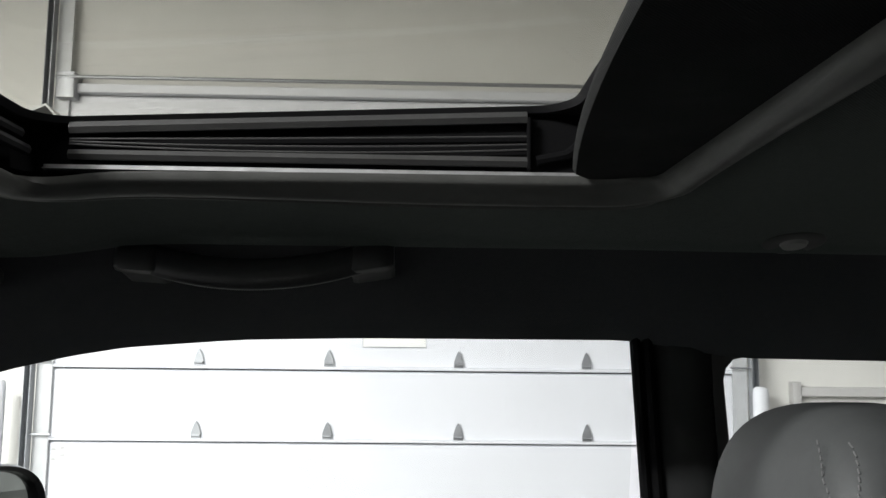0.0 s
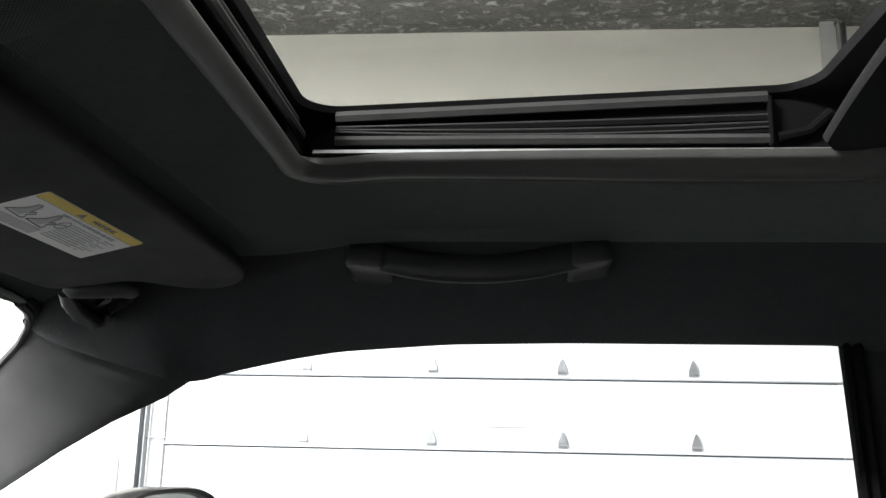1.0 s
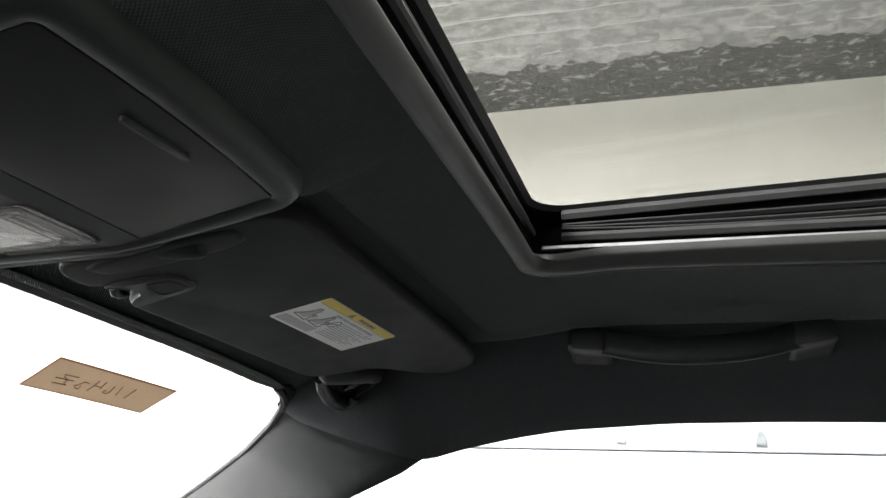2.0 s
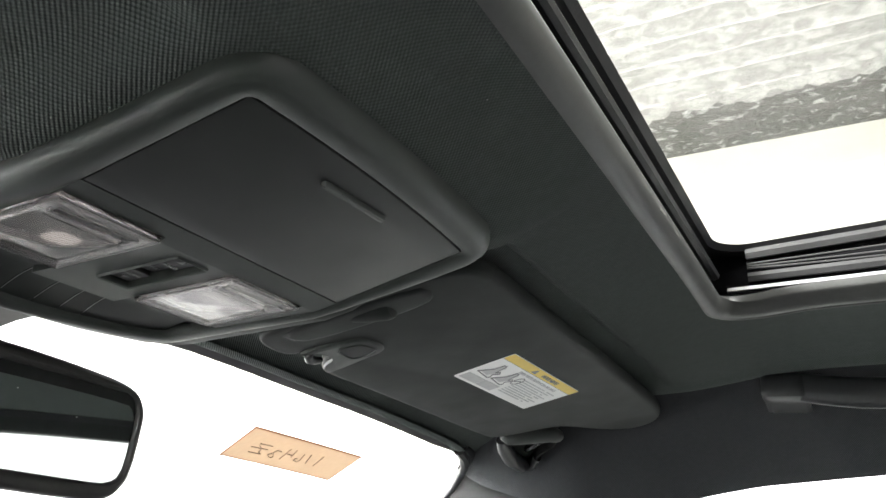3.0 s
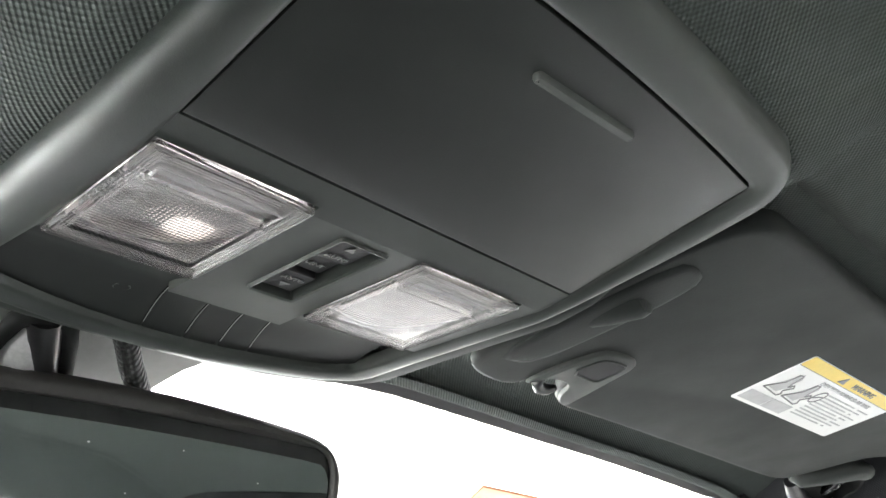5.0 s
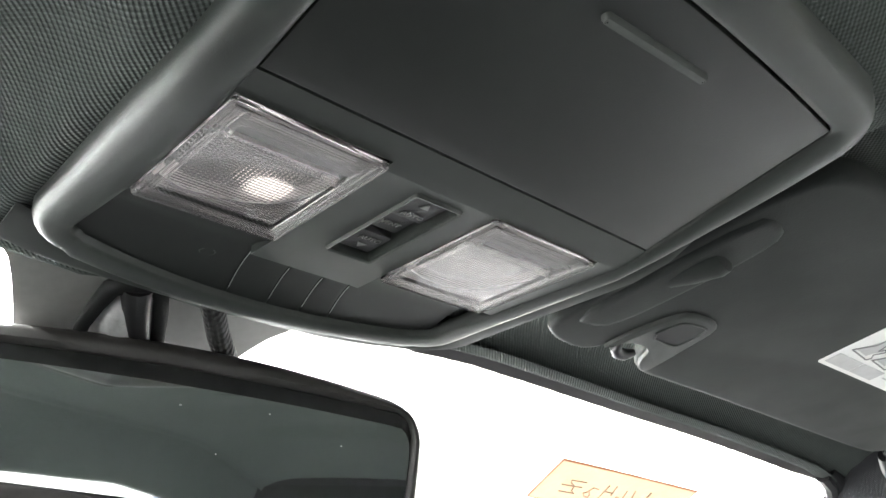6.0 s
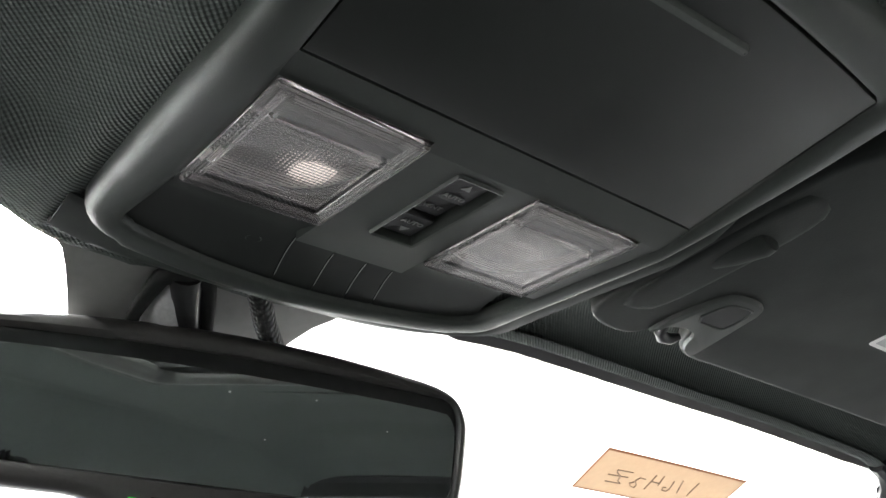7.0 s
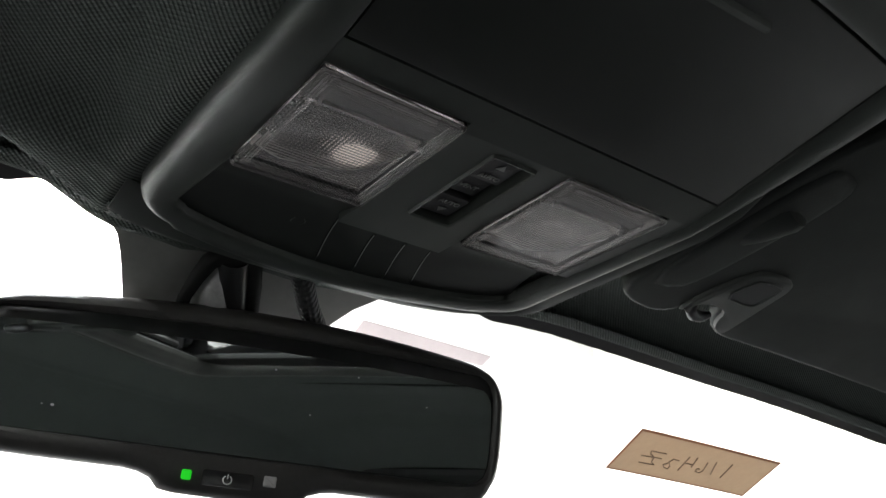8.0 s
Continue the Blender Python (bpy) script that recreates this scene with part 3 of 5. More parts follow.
def side_shell(s):
    def rail_f(x, k):
        gap = step(-0.40, -0.33, x)
        ya, za = edge_y(x) - 0.004 - 0.006 * gap, head_z(x, edge_y(x)) + 0.004 + 0.006 * gap
        yb, zb = soft(EY, x, 0.012), soft(EZ, x, 0.012)
        x += 0.019 * (1 - k) ** 1.5 * step(-0.54, -0.612, x)
        bulge = 0.010 * 4 * k * (1 - k)
        return (x, s * (ya + (yb - ya) * k ** 0.9 - bulge * 0.5), za + (zb - za) * k ** 1.15 + bulge * 0.2)

    xs = [-0.612 + 0.008 * i for i in range(48)] + span(-0.22, 1.5, 60)
    # Driver's rail takes the lighter headliner cloth to brighten it in the mirror.
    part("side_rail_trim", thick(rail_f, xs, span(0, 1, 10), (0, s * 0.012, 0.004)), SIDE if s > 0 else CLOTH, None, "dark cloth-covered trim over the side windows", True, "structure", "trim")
    n = len(PIL_W) - 1

    def pil(t, k):
        i = min(int(t), n - 1)
        f = t - i
        a = Vector(PIL_W[i]).lerp(PIL_W[i + 1], f)
        b = Vector(PIL_P[i]).lerp(PIL_P[i + 1], f)
        p = a.lerp(b, k) + Vector((0.25, -0.8, -0.35)) * 0.022 * (4 * k * (1 - k)) ** 0.8 * min(1, 0.25 + t)
        return (p.x, s * p.y, p.z)

    part("pillar_trim", thick(pil, span(0, n, 28), span(0, 1, 12), (0, s * 0.03, 0.01)), PILLAR, None, "dark grey plastic windshield pillar trim", True, "structure", "pillar")
    path = [Vector(p) for p in ((-0.580, 0.570, 1.3515), (-0.586, 0.596, 1.3475), (-0.596, 0.620, 1.3420))] + [Vector(p) + Vector((-0.005, 0.004, -0.001)) for p in PIL_W]
    fine = [path[i].lerp(path[i + 1], f / 4) for i in range(n + 3) for f in range(4)]
    part("trim", tube([(-0.576, s * 0.575, 1.3560), (-0.583, s * 0.600, 1.3530), (-0.591, s * 0.620, 1.3485), (-0.600, s * 0.636, 1.3425), (-0.606, s * 0.644, 1.338)], [0.005, 0.009, 0.0095, 0.008, 0.005], 12), SIDE, None, "soft corner where headliner meets pillar", True, "structure", "trim")
    part("trim", tube([(p.x, s * p.y, p.z) for p in fine], [0.0065] * 12 + [0.0045] * (len(fine) - 12), 8), BLACK, None, "black windshield edge seal", True, "structure", "trim")
    # centre pillar
    def bp(z, k):
        lean = (1.33 - z) * 0.07
        pts = [(0.250, 0.700), (0.250, 0.688), (0.256, 0.681), (0.270, 0.676), (0.290, 0.674), (0.302, 0.676), (0.313, 0.682), (0.319, 0.690), (0.319, 0.700)]
        x, y = pts[k]
        return (x + lean, s * (y + (1.33 - z) * 0.05), z)

    part("pillar_trim", thick(bp, span(0.7, 1.345, 8), list(range(9)), (0, s * 0.02, 0)), PILLAR, None, "dark plastic centre pillar between the doors", True, "structure", "pillar")
    for dx, r in ((0.234, 0.0058), (0.2455, 0.0066)):
        part("trim", tube([(dx + (1.335 - z) * 0.07, s * (0.682 + (1.33 - z) * 0.05), z) for z in span(0.7, 1.335, 10)], r, 8, 1.5), MATTE, None, "black rubber window guide", True, "structure", "trim")
    # window seal along the top edge
    part("trim", tube([(x, s * (soft(EY, x, 0.012) + 0.006), soft(EZ, x, 0.012) + 0.004) for x in span(-0.43, 0.24, 40)], 0.004, 6), BLACK, None, "black rubber door window seal", True, "structure", "trim")
    # glass
    wf = lambda x, k: (x, s * (0.695 + 0.09 * k), soft(EZ, max(x, -0.44), 0.012) + 0.01 - max(0, -0.44 - x) * 0.55 - k * (0.37 - max(0, -0.44 - x) * 0.5))
    g = part("window_%d" % (2 if s > 0 else 3), thick(wf, span(-0.88, 0.24, 30), span(0, 1, 4), (0, s * 0.004, 0)), CLEAR, None, "clear front door window", True, "structure", "window")
    g.visible_shadow = False
    g = part("window_%d" % (4 if s > 0 else 5), thick(lambda x, k: (x, s * (0.695 + 0.09 * k), soft(EZ, x, 0.012) + 0.01 - k * 0.36), span(0.33, 1.12, 12), span(0, 1, 4), (0, s * 0.004, 0)), CLEAR, None, "clear rear door window", True, "structure", "window")
    g.visible_shadow = False
    # rear window corner fillet
    part("trim", rings([[(a, s * (0.684 + d), z) for a, z in ((0.338, 0.95), (0.351, 0.95), (0.3270, 1.290), (0.3300, 1.302), (0.3380, 1.311), (0.350, 1.3135), (0.350, 1.33), (0.312, 1.33))] for d in (0, 0.012)], True, True), BLACK, None, "black rear door window frame corner", True, "structure", "trim")
    part("door_%d" % (1 if s > 0 else 2), join(box(-0.95, 0.28, min(s * 0.74, s * 0.86), max(s * 0.74, s * 0.86), 0.28, 0.985, 0.02), box(0.29, 1.15, min(s * 0.74, s * 0.86), max(s * 0.74, s * 0.86), 0.28, 0.985, 0.02)),
         DARK, None, "dark closed car doors below the windows", True, "structure", "door")
    part("quarter_panel", join(box(1.15, 2.3, min(s * 0.70, s * 0.86), max(s * 0.70, s * 0.86), 0.28, 1.0, 0.02), rings([[(1.12, s * y, 0.98), (1.5, s * y, 0.98), (1.5, s * y, 1.42), (1.30, s * y, 1.42), (1.10, s * y, 1.30)] for y in (0.69, 0.72)], True, True)), DARK, None,
         "dark rear quarter panel", False, "structure", "panel")


side_shell(1)
side_shell(-1)
part("car_floor", box(-1.9, 2.3, -0.74, 0.74, 0.22, 0.28), DARK, None, "dark carpeted car floor", False, "structure", "car floor")
part("dashboard", rings([[(x, y, z) for x, z in ((-0.72, 0.45), (-0.74, 0.88), (-0.80, 0.95), (-1.30, 1.0), (-1.40, 0.98), (-1.40, 0.45))] for y in (-0.86, 0.86)], True, True), DARK, None, "black dashboard below the windshield", False, "structure", "dashboard")
part("rear_shelf", box(1.25, 2.05, -0.70, 0.70, 0.86, 0.95, 0.01), DARK, None, "dark rear parcel shelf", False, "structure", "shelf")
w = part("window_6", thick(lambda u, v: (1.52 + 0.56 * u, v, 1.319 - 0.35 * u - 0.05 * v * v), span(0, 1, 6), span(-0.68, 0.68, 8), (0, 0, 0.004)), CLEAR, None, "clear rear window", True, "structure", "window")
w.visible_shadow = False
part("trim", rings([[(x, y, z - 0.05 * y * y) for x, z in ((1.405, 1.3655), (1.44, 1.350), (1.50, 1.313), (1.535, 1.308), (1.535, 1.42), (1.46, 1.45), (1.44, 1.39))] for y in span(-0.68, 0.68, 12)], True, True), PILLAR, None, "dark trim along the top of the rear window", False, "structure", "trim")

# Unseen hood, made white to bounce light up to visors and headliner.
part("hood", thick(lambda x, v: (x, v * (0.86 - 0.10 * step(-1.9, -2.5, x)), 0.985 - 0.06 * v * v - 0.16 * step(-1.6, -2.6, x)), span(-1.38, -2.55, 14), span(-1, 1, 14), (0, 0, -0.02)), PAINT, None, "unseen hood, made white to bounce light through the windshield", True, "structure", "hood")

# windshield and what is fixed to it
w = part("window_1", thick(lambda x, v: (x, v * (0.62 + 0.36 * min(1, (-0.57 - x) / 0.6)), wind_z(x, v * (0.62 + 0.36 * min(1, (-0.57 - x) / 0.6)))), span(-0.57, -1.36, 20), span(-1, 1, 20), (0, 0, 0.005)), CLEAR, None,
         "clear laminated windshield", True, "structure", "windshield")
w.visible_shadow = False


def on_glass(x, y, d=0.0):
    return (x, y, wind_z(x, y) - d)


part("sensor_cover", thick(lambda x, v: on_glass(x, -0.024 + v * soft([(-0.72, 0.03), (-0.66, 0.045), (-0.61, 0.062), (-0.597, 0.073), (-0.56, 0.09)] if v > 0 else [(-0.72, 0.016), (-0.66, 0.038), (-0.633, 0.0485), (-0.613, 0.057), (-0.6015, 0.0628), (-0.596, 0.066), (-0.590, 0.074), (-0.56, 0.09)], x, 0.004), 0.003 + 0.0015 * (1 - v * v)), span(-0.72, -0.56, 16), span(-1, 1, 10), (0, 0, 0.002)),
     COVER, None, "dark plastic cover behind the mirror mount", True, "", "sensor cover")

# outer roof
def roof_z(x, y):
    return max(wind_z(x, y) + 0.008 if x < -0.25 else 0, 1.500 - 0.165 * (abs(y) / 0.7) ** 3.4 - 0.10 * step(-0.20, -0.75, x) - 0.07 * step(0.9, 1.7, x))


part("roof", thick(lambda x, v: (x, v * 0.70, roof_z(x, v * 0.70)), span(-0.60, 1.48, 52), span(-1, 1, 56), (0, 0, -0.002), lambda x, v: -0.30 < x < 0.215 and abs(v * 0.7) < 0.45),
     PAINT, None, "white painted car roof with a sunroof opening", True, "structure", "roof")

# ---- sunroof ----
sun = root("sunroof", (-0.04, 0, 1.46), "tilted tinted glass sunroof with side bellows and rolled trim", "sunroof")
ring_loops = []
FRONT_ROLL = ((-0.0172, 0.006), (-0.0180, 0.0010), (-0.0172, -0.0018), (-0.0150, -0.0036), (-0.0122, -0.0048), (-0.0092, -0.0048), (-0.0062, -0.0034), (-0.0036, -0.0006), (-0.0016, 0.0036), (-0.0008, 0.0072), (-0.0016, 0.0095), (-0.0040, 0.0110), (-0.0075, 0.0115))
SIDE_ROLL = ((-0.0128, 0.006), (-0.0131, -0.0082), (-0.0126, -0.0100), (-0.0116, -0.0106), (-0.0106, -0.0100), (-0.0098, -0.0084), (-0.0070, -0.0082), (-0.0040, -0.0074), (-0.0008, -0.0034), (0.0030, 0.0006), (0.0085, 0.0042), (0.0095, 0.0060), (0.0095, 0.0110))
REAR_ROLL = ((-0.0225, 0.006), (-0.0230, -0.0006), (-0.0222, -0.0030), (-0.0205, -0.0050), (-0.0180, -0.0066), (-0.0150, -0.0072), (-0.0115, -0.0068), (-0.0080, -0.0052), (-0.0050, -0.0028), (-0.0025, 0.0004), (-0.0010, 0.0040), (-0.0008, 0.0072), (-0.0040, 0.0110))
for front, flank, back in zip(FRONT_ROLL, SIDE_ROLL, REAR_ROLL):
    lap = []
    for (fx, fy), (sx, sy), (rx, ry), (x, y) in zip(inset(RING, front[0]), inset(RING, flank[0]), inset(RING, back[0]), RING):
        k, q, hang = step(0.375, 0.408, abs(y)), step(0.164, 0.1785, x), 0.45 + 0.55 * step(-0.22, 0.06, x)
        mix = lambda a, b, c: (a * (1 - k) + b * k) * (1 - q) + c * q
        px_, py_ = mix(fx, sx, rx), mix(fy, sy, ry)
        lap.append((px_, py_, head_z(x, min(max(y, -0.444), 0.444)) + mix(front[1], flank[1] * (hang if flank[1] < 0 else 1), back[1]) + 0.0004 * noise.noise((x * 9, y * 9, 2))))
    ring_loops.append(lap)
part("trim_ring", rings(ring_loops), TRIM, sun, "soft grey rolled trim round the opening")
glass_z = lambda x, y: 1.4835 + 0.042 * (x + 0.25) - 0.02 * (y / 0.41) ** 2 * 0
G_OUT, G_IN = rrect(-0.298, 0.205, -0.446, 0.446, 0.05, 8), rrect(-0.266, 0.120, -0.410, 0.410, 0.028, 8)
pane = part("glass_pane", plate(G_OUT, lambda x, y: glass_z(x, y) + 0.002, 0.004, 0.001), TINTED, sun, "tinted glass pane")
pane.visible_shadow = False
part("glass_border", rings([[(x, y, glass_z(x, y) + 0.0015) for x, y in G_OUT], [(x, y, glass_z(x, y) - 0.004) for x, y in inset(G_OUT, 0.004)], [(x, y, glass_z(x, y) - 0.004) for x, y in inset(G_IN, -0.004)],
                            [(x, y, glass_z(x, y) + 0.0005) for x, y in G_IN], [(x, y, glass_z(x, y) + 0.0015) for x, y in G_OUT]]), BLACK, sun, "black glass border")
W_IN, W_OUT = rrect(-0.283, 0.30, -0.424, 0.424, 0.03, 8), rrect(-0.30, 0.32, -0.445, 0.445, 0.03, 8)
part("well", rings([[(x, y, 1.438 if x > -0.2 else 1.432) for x, y in inset(W_IN, -0.012)], [(x, y, 1.444) for x, y in inset(W_IN, 0.002)], [(x, y, 1.478) for x, y in W_IN], [(x, y, 1.484) for x, y in W_OUT], [(x, y, 1.45) for x, y in W_OUT]]), MATTE, sun, "black inner frame")
for k, (dx, r) in enumerate(((-0.2690, 0.0042), (-0.2745, 0.0042))):
    part("seal", tube([(dx, y, 1.457 + 0.012 * k) for y in span(-0.40, 0.40, 16)], r, 8), BLACK, sun, "black rubber front seal")
for s in (1, -1):
    part("rail", join(box(-0.262, 0.17, min(s * 0.4108, s * 0.4165), max(s * 0.4108, s * 0.4165), 1.4460, 1.4468), box(-0.262, 0.17, min(s * 0.4135, s * 0.4165), max(s * 0.4135, s * 0.4165), 1.4470, 1.4495)), ALU, sun, "bright aluminium guide rail", False)

    def fold(z_front, z_mid, z_rear, r, name, material, label=""):
        path = []
        for i in range(25):
            k = i / 24
            z = z_front * (1 - k) * (1 - k) + 2 * (2 * z_mid - (z_front + z_rear) / 2) * k * (1 - k) + z_rear * k * k
            path.append((-0.245 + 0.333 * k, s * 0.4145, z))
        part(name, tube(path, r, 6, 0.7), material, sun, label)

    x0, x1 = -0.245, 0.088
    part("bellows_strip", thick(lambda x, k: (x, s * (0.4135 - 0.002 * (k == 1)), 1.4535 + k * 0.0036), span(x0, x1, 10), [0, 1, 2], (0, s * 0.003, 0)), RUBBER, sun, "grey lower bellows edge")
    part("bellows_strip", thick(lambda x, k: (x, s * (0.4125 - 0.002 * (k == 1)), glass_z(x, 0.41) - 0.0030 - (2 - k) * 0.0042), span(x0, x1, 16), [0, 1, 2], (0, s * 0.003, 0)), RUBBER, sun, "grey upper bellows edge")
    part("bellows_cloth", thick(lambda x, k: (x, s * 0.4185, 1.450 + (glass_z(x, 0.41) - 0.003 - 1.450) * k), span(x0, 0.19, 6), span(0, 1, 3), (0, s * 0.002, 0)), MATTE, sun, "black folded bellows")
    fold(1.4687, 1.4720, 1.4765, 0.0007, "bellows_fold", RUBBER)
    fold(1.4668, 1.4660, 1.4705, 0.0007, "bellows_fold", RUBBER)
    fold(1.4650, 1.4618, 1.4665, 0.0007, "bellows_fold", RUBBER)
    part("lift_arm", join(box(0.088, 0.0905, min(s * 0.410, s * 0.418), max(s * 0.406, s * 0.418), 1.451, 1.490, 0.001), tube([(0.095, s * 0.415, 1.458), (0.118, s * 0.415, 1.463), (0.135, s * 0.415, 1.478)], 0.004, 8)), MATTE, sun, "black sunroof lift arm")
shade_edge = [(0.082 + 0.038 * (y / 0.405) ** 2 + 0.012 * step(0.39, 0.409, abs(y)), y) for y in span(-0.409, 0.409, 36)]
shade_line = shade_edge + [(0.25, 0.409), (0.25, 0.2), (0.25, -0.2), (0.25, -0.409)]
part("sunshade", plate(shade_line, lambda x, y: 1.4420 + 0.03 * (x - 0.119), 0.007, 0.0045), SHADE, sun, "cloth sunshade slid back, its front edge bowed")

# ---- overhead console ----
con = root("overhead_console", (-0.44, 0, 1.37), "grey plastic overhead console with two map lamps and a closed bin", "overhead console")


def con_z(x, y=0.0):
    return 1.36 + 0.216 * (x + 0.43) if x > -0.43 else 1.3595 + 0.045 * (x + 0.43)


def con_outline(w, xr, xf, bow, r_rear, n=8, rf=0.022):
    """Round-cornered console outline with a bowed front and rear edge."""
    pts = []
    for y in span(-w + rf, w - rf, 16):
        pts.append((xf - bow * (1 - (y / w) ** 2), y))
    for i in range(1, n):
        t = radians(90 * i / n)
        pts.append((xf + rf - rf * math.cos(t) - bow * rf * 11 * (1 - i / n), w - rf + rf * math.sin(t)))
    for x in span(xf + rf, xr - r_rear, 10):
        pts.append((x, w + 0.0015 * math.sin(math.pi * (x - xf) / (xr - xf))))
    for i in range(1, n):
        t = radians(90 * i / n)
        pts.append((xr - r_rear + r_rear * math.sin(t), w - r_rear + r_rear * math.cos(t)))
    for y in span(w - r_rear, -w + r_rear, 12):
        pts.append((xr + 0.003 * (1 - (y / w) ** 2), y))
    for i in range(1, n):
        t = radians(90 * i / n)
        pts.append((xr - r_rear + r_rear * math.cos(t), -w + r_rear - r_rear * math.sin(t)))
    for x in span(xr - r_rear, xf + rf, 10):
        pts.append((x, -w))
    for i in range(1, n):
        t = radians(90 * i / n)
        pts.append((xf + rf - rf * math.sin(t) - bow * rf * 11 * (i / n), -w + rf - rf * math.cos(t)))
    return pts


C_OUT = [(x, y * (1 - 0.055 * step(-0.555, -0.52, x) * (1 - step(-0.44, -0.36, x))) if y > 0 else y * 0.985 * soft([(-0.445, 1.0), (-0.40, 0.972), (-0.33, 0.962)], x, 0.02)) for x, y in con_outline(0.1015, -0.3275, -0.549, 0.021, 0.020)]
IN_R = [(-0.54, 0.0830), (-0.47, 0.0858), (-0.418, 0.0880), (-0.38, 0.0856), (-0.342, 0.0836)]
IN_L = [(-0.545, -0.0868), (-0.49, -0.0822), (-0.34, -0.0822)]
C_IN = [(x, max(y, -0.0822) * lerp(IN_L, x) / -0.0822 if y < 0.07 else min(y, 0.0822) + lerp(IN_R, x) - 0.0822) for x, y in con_outline(0.0822, -0.3412, -0.5372, 0.018, 0.003, 8, 0.007)]
mid = lambda k: [(a[0] * (1 - k) + b[0] * k, a[1] * (1 - k) + b[1] * k) for a, b in zip(C_OUT, C_IN)]
BEZEL = ((-0.02, 0.024), (-0.02, 0.0075), (-0.01, 0.0052), (0.015, 0.0034), (0.06, 0.0018), (0.13, 0.0005), (0.22, -0.0006), (0.34, -0.0013), (0.5, -0.0016), (0.68, -0.0014), (0.85, -0.0008), (0.96, -0.0001), (1.0, 0.0006), (1.0, 0.006))
loops = [[(x, y, con_z(x) + dz) for x, y in mid(k)] for k, dz in BEZEL]
part("bezel", rings(loops), PLASTIC, con, "rounded grey plastic bezel")
side = lambda x, y: step(0.0, 0.05, y) * (1 - step(-0.43, -0.37, x))
wide = lambda d: [(x, y + d * side(x, y)) for x, y in C_OUT]
lift = lambda x, y: con_z(x) + 0.010 * (1 - side(x, y))
part("bezel_flange", rings([[(x, y, lift(x, y) + 0.0030) for x, y in mid(0.03)], [(x, y, lift(x, y) + 0.0008) for x, y in wide(0.0030)], [(x, y, lift(x, y) + 0.0006) for x, y in wide(0.0075)], [(x, y, lift(x, y) + 0.0030) for x, y in wide(0.0104)], [(x, y, con_z(x) + 0.016) for x, y in wide(0.0108)]]), PLASTIC, con, "lower flange behind the bezel")
FLANGE_X = [(-0.105, -0.555), (-0.10, -0.562), (-0.08, -0.570), (-0.045, -0.574), (0.0, -0.577), (0.045, -0.5765), (0.065, -0.572), (0.08, -0.566), (0.097, -0.551), (0.104, -0.541)]


def flange_f(y, k):
    xb, xc = soft(FLANGE_X, y, 0.008), -0.549 - 0.021 * (1 - (y / 0.1015) ** 2)
    return [(xc + 0.010, y, con_z(xc) + 0.0040), (xb + 0.004, y, 1.3556), (xb + 0.0015, y, 1.3556), (xb, y, 1.3568), (xb - 0.0015, y, 1.3600), (xb - 0.003, y, 1.3690)][k]


part("front_flange", thick(flange_f, span(-0.104, 0.104, 40), list(range(6)), (0.003, 0, 0.0015)), PLASTIC, con, "smooth plastic flange below the bezel front")
for keep, low in ((lambda x: x > -0.420, 0.0034), (lambda x: x < -0.4952, 0.0085)):
    edge = [p for p in mid(0.97) if keep(p[0])]
    if low > 0.005:
        k = max(range(len(edge)), key=lambda i: (edge[i][1], edge[i][0]))
        edge = edge[:k + 1] + [(-0.4943, 0.083), (-0.4943, -0.083)] + edge[k + 1:]
    part("inner_tray", plate(edge, lambda x, y: con_z(x) + low, 0.004, 0.0002), PLASTIC, con, "inner backing plate")
D_OUT = [(-0.4180, -0.0819), (-0.4180, 0.0872), (-0.38, 0.0848)] + [(-0.342 + 0.003 * (1 - (y / 0.0828) ** 2), y) for y in span(0.0828, -0.0819, 10)]
dense = []
for a, b in zip(D_OUT, D_OUT[1:] + D_OUT[:1]):
    m = 12 if math.dist(a, b) > 0.05 else 2
    dense += [(a[0] + (b[0] - a[0]) * i / m, a[1] + (b[1] - a[1]) * i / m) for i in range(m)]
bin_door = part("bin_door", plate(dense, lambda x, y: con_z(x) + 0.0002, 0.004, 0.0007), SATIN, con, "smooth closed glasses-bin door")
ridge = [(x + 0.001 * (y - 0.0025) / 0.021, y) for x, y in rrect(-0.3548, -0.3517, -0.0200, 0.0245, 0.0015, 6)]
part("finger_ridge", plate(ridge, lambda x, y: con_z(x) - 0.0020, 0.0030, 0.0011), RIDGE, bin_door, "slim rounded finger ridge")
# lamp panel with openings
px = [-0.512, -0.4990, -0.4950, -0.488, -0.439, -0.4335, -0.4290, -0.4188]
py = [-0.083, -0.0822, -0.0280, -0.0095, 0.0085, 0.0215, 0.0772, 0.0885]


def hole(x, y):
    lens = (-0.4950 < x < -0.4290 and -0.0822 < y < -0.0280) or (-0.4990 < x < -0.4335 and 0.0215 < y < 0.0772)
    return lens or (-0.488 < x < -0.439 and -0.0095 < y < 0.0085) or (x < -0.4950 and y < -0.0280) or (x < -0.4990 and y > 0.0215)


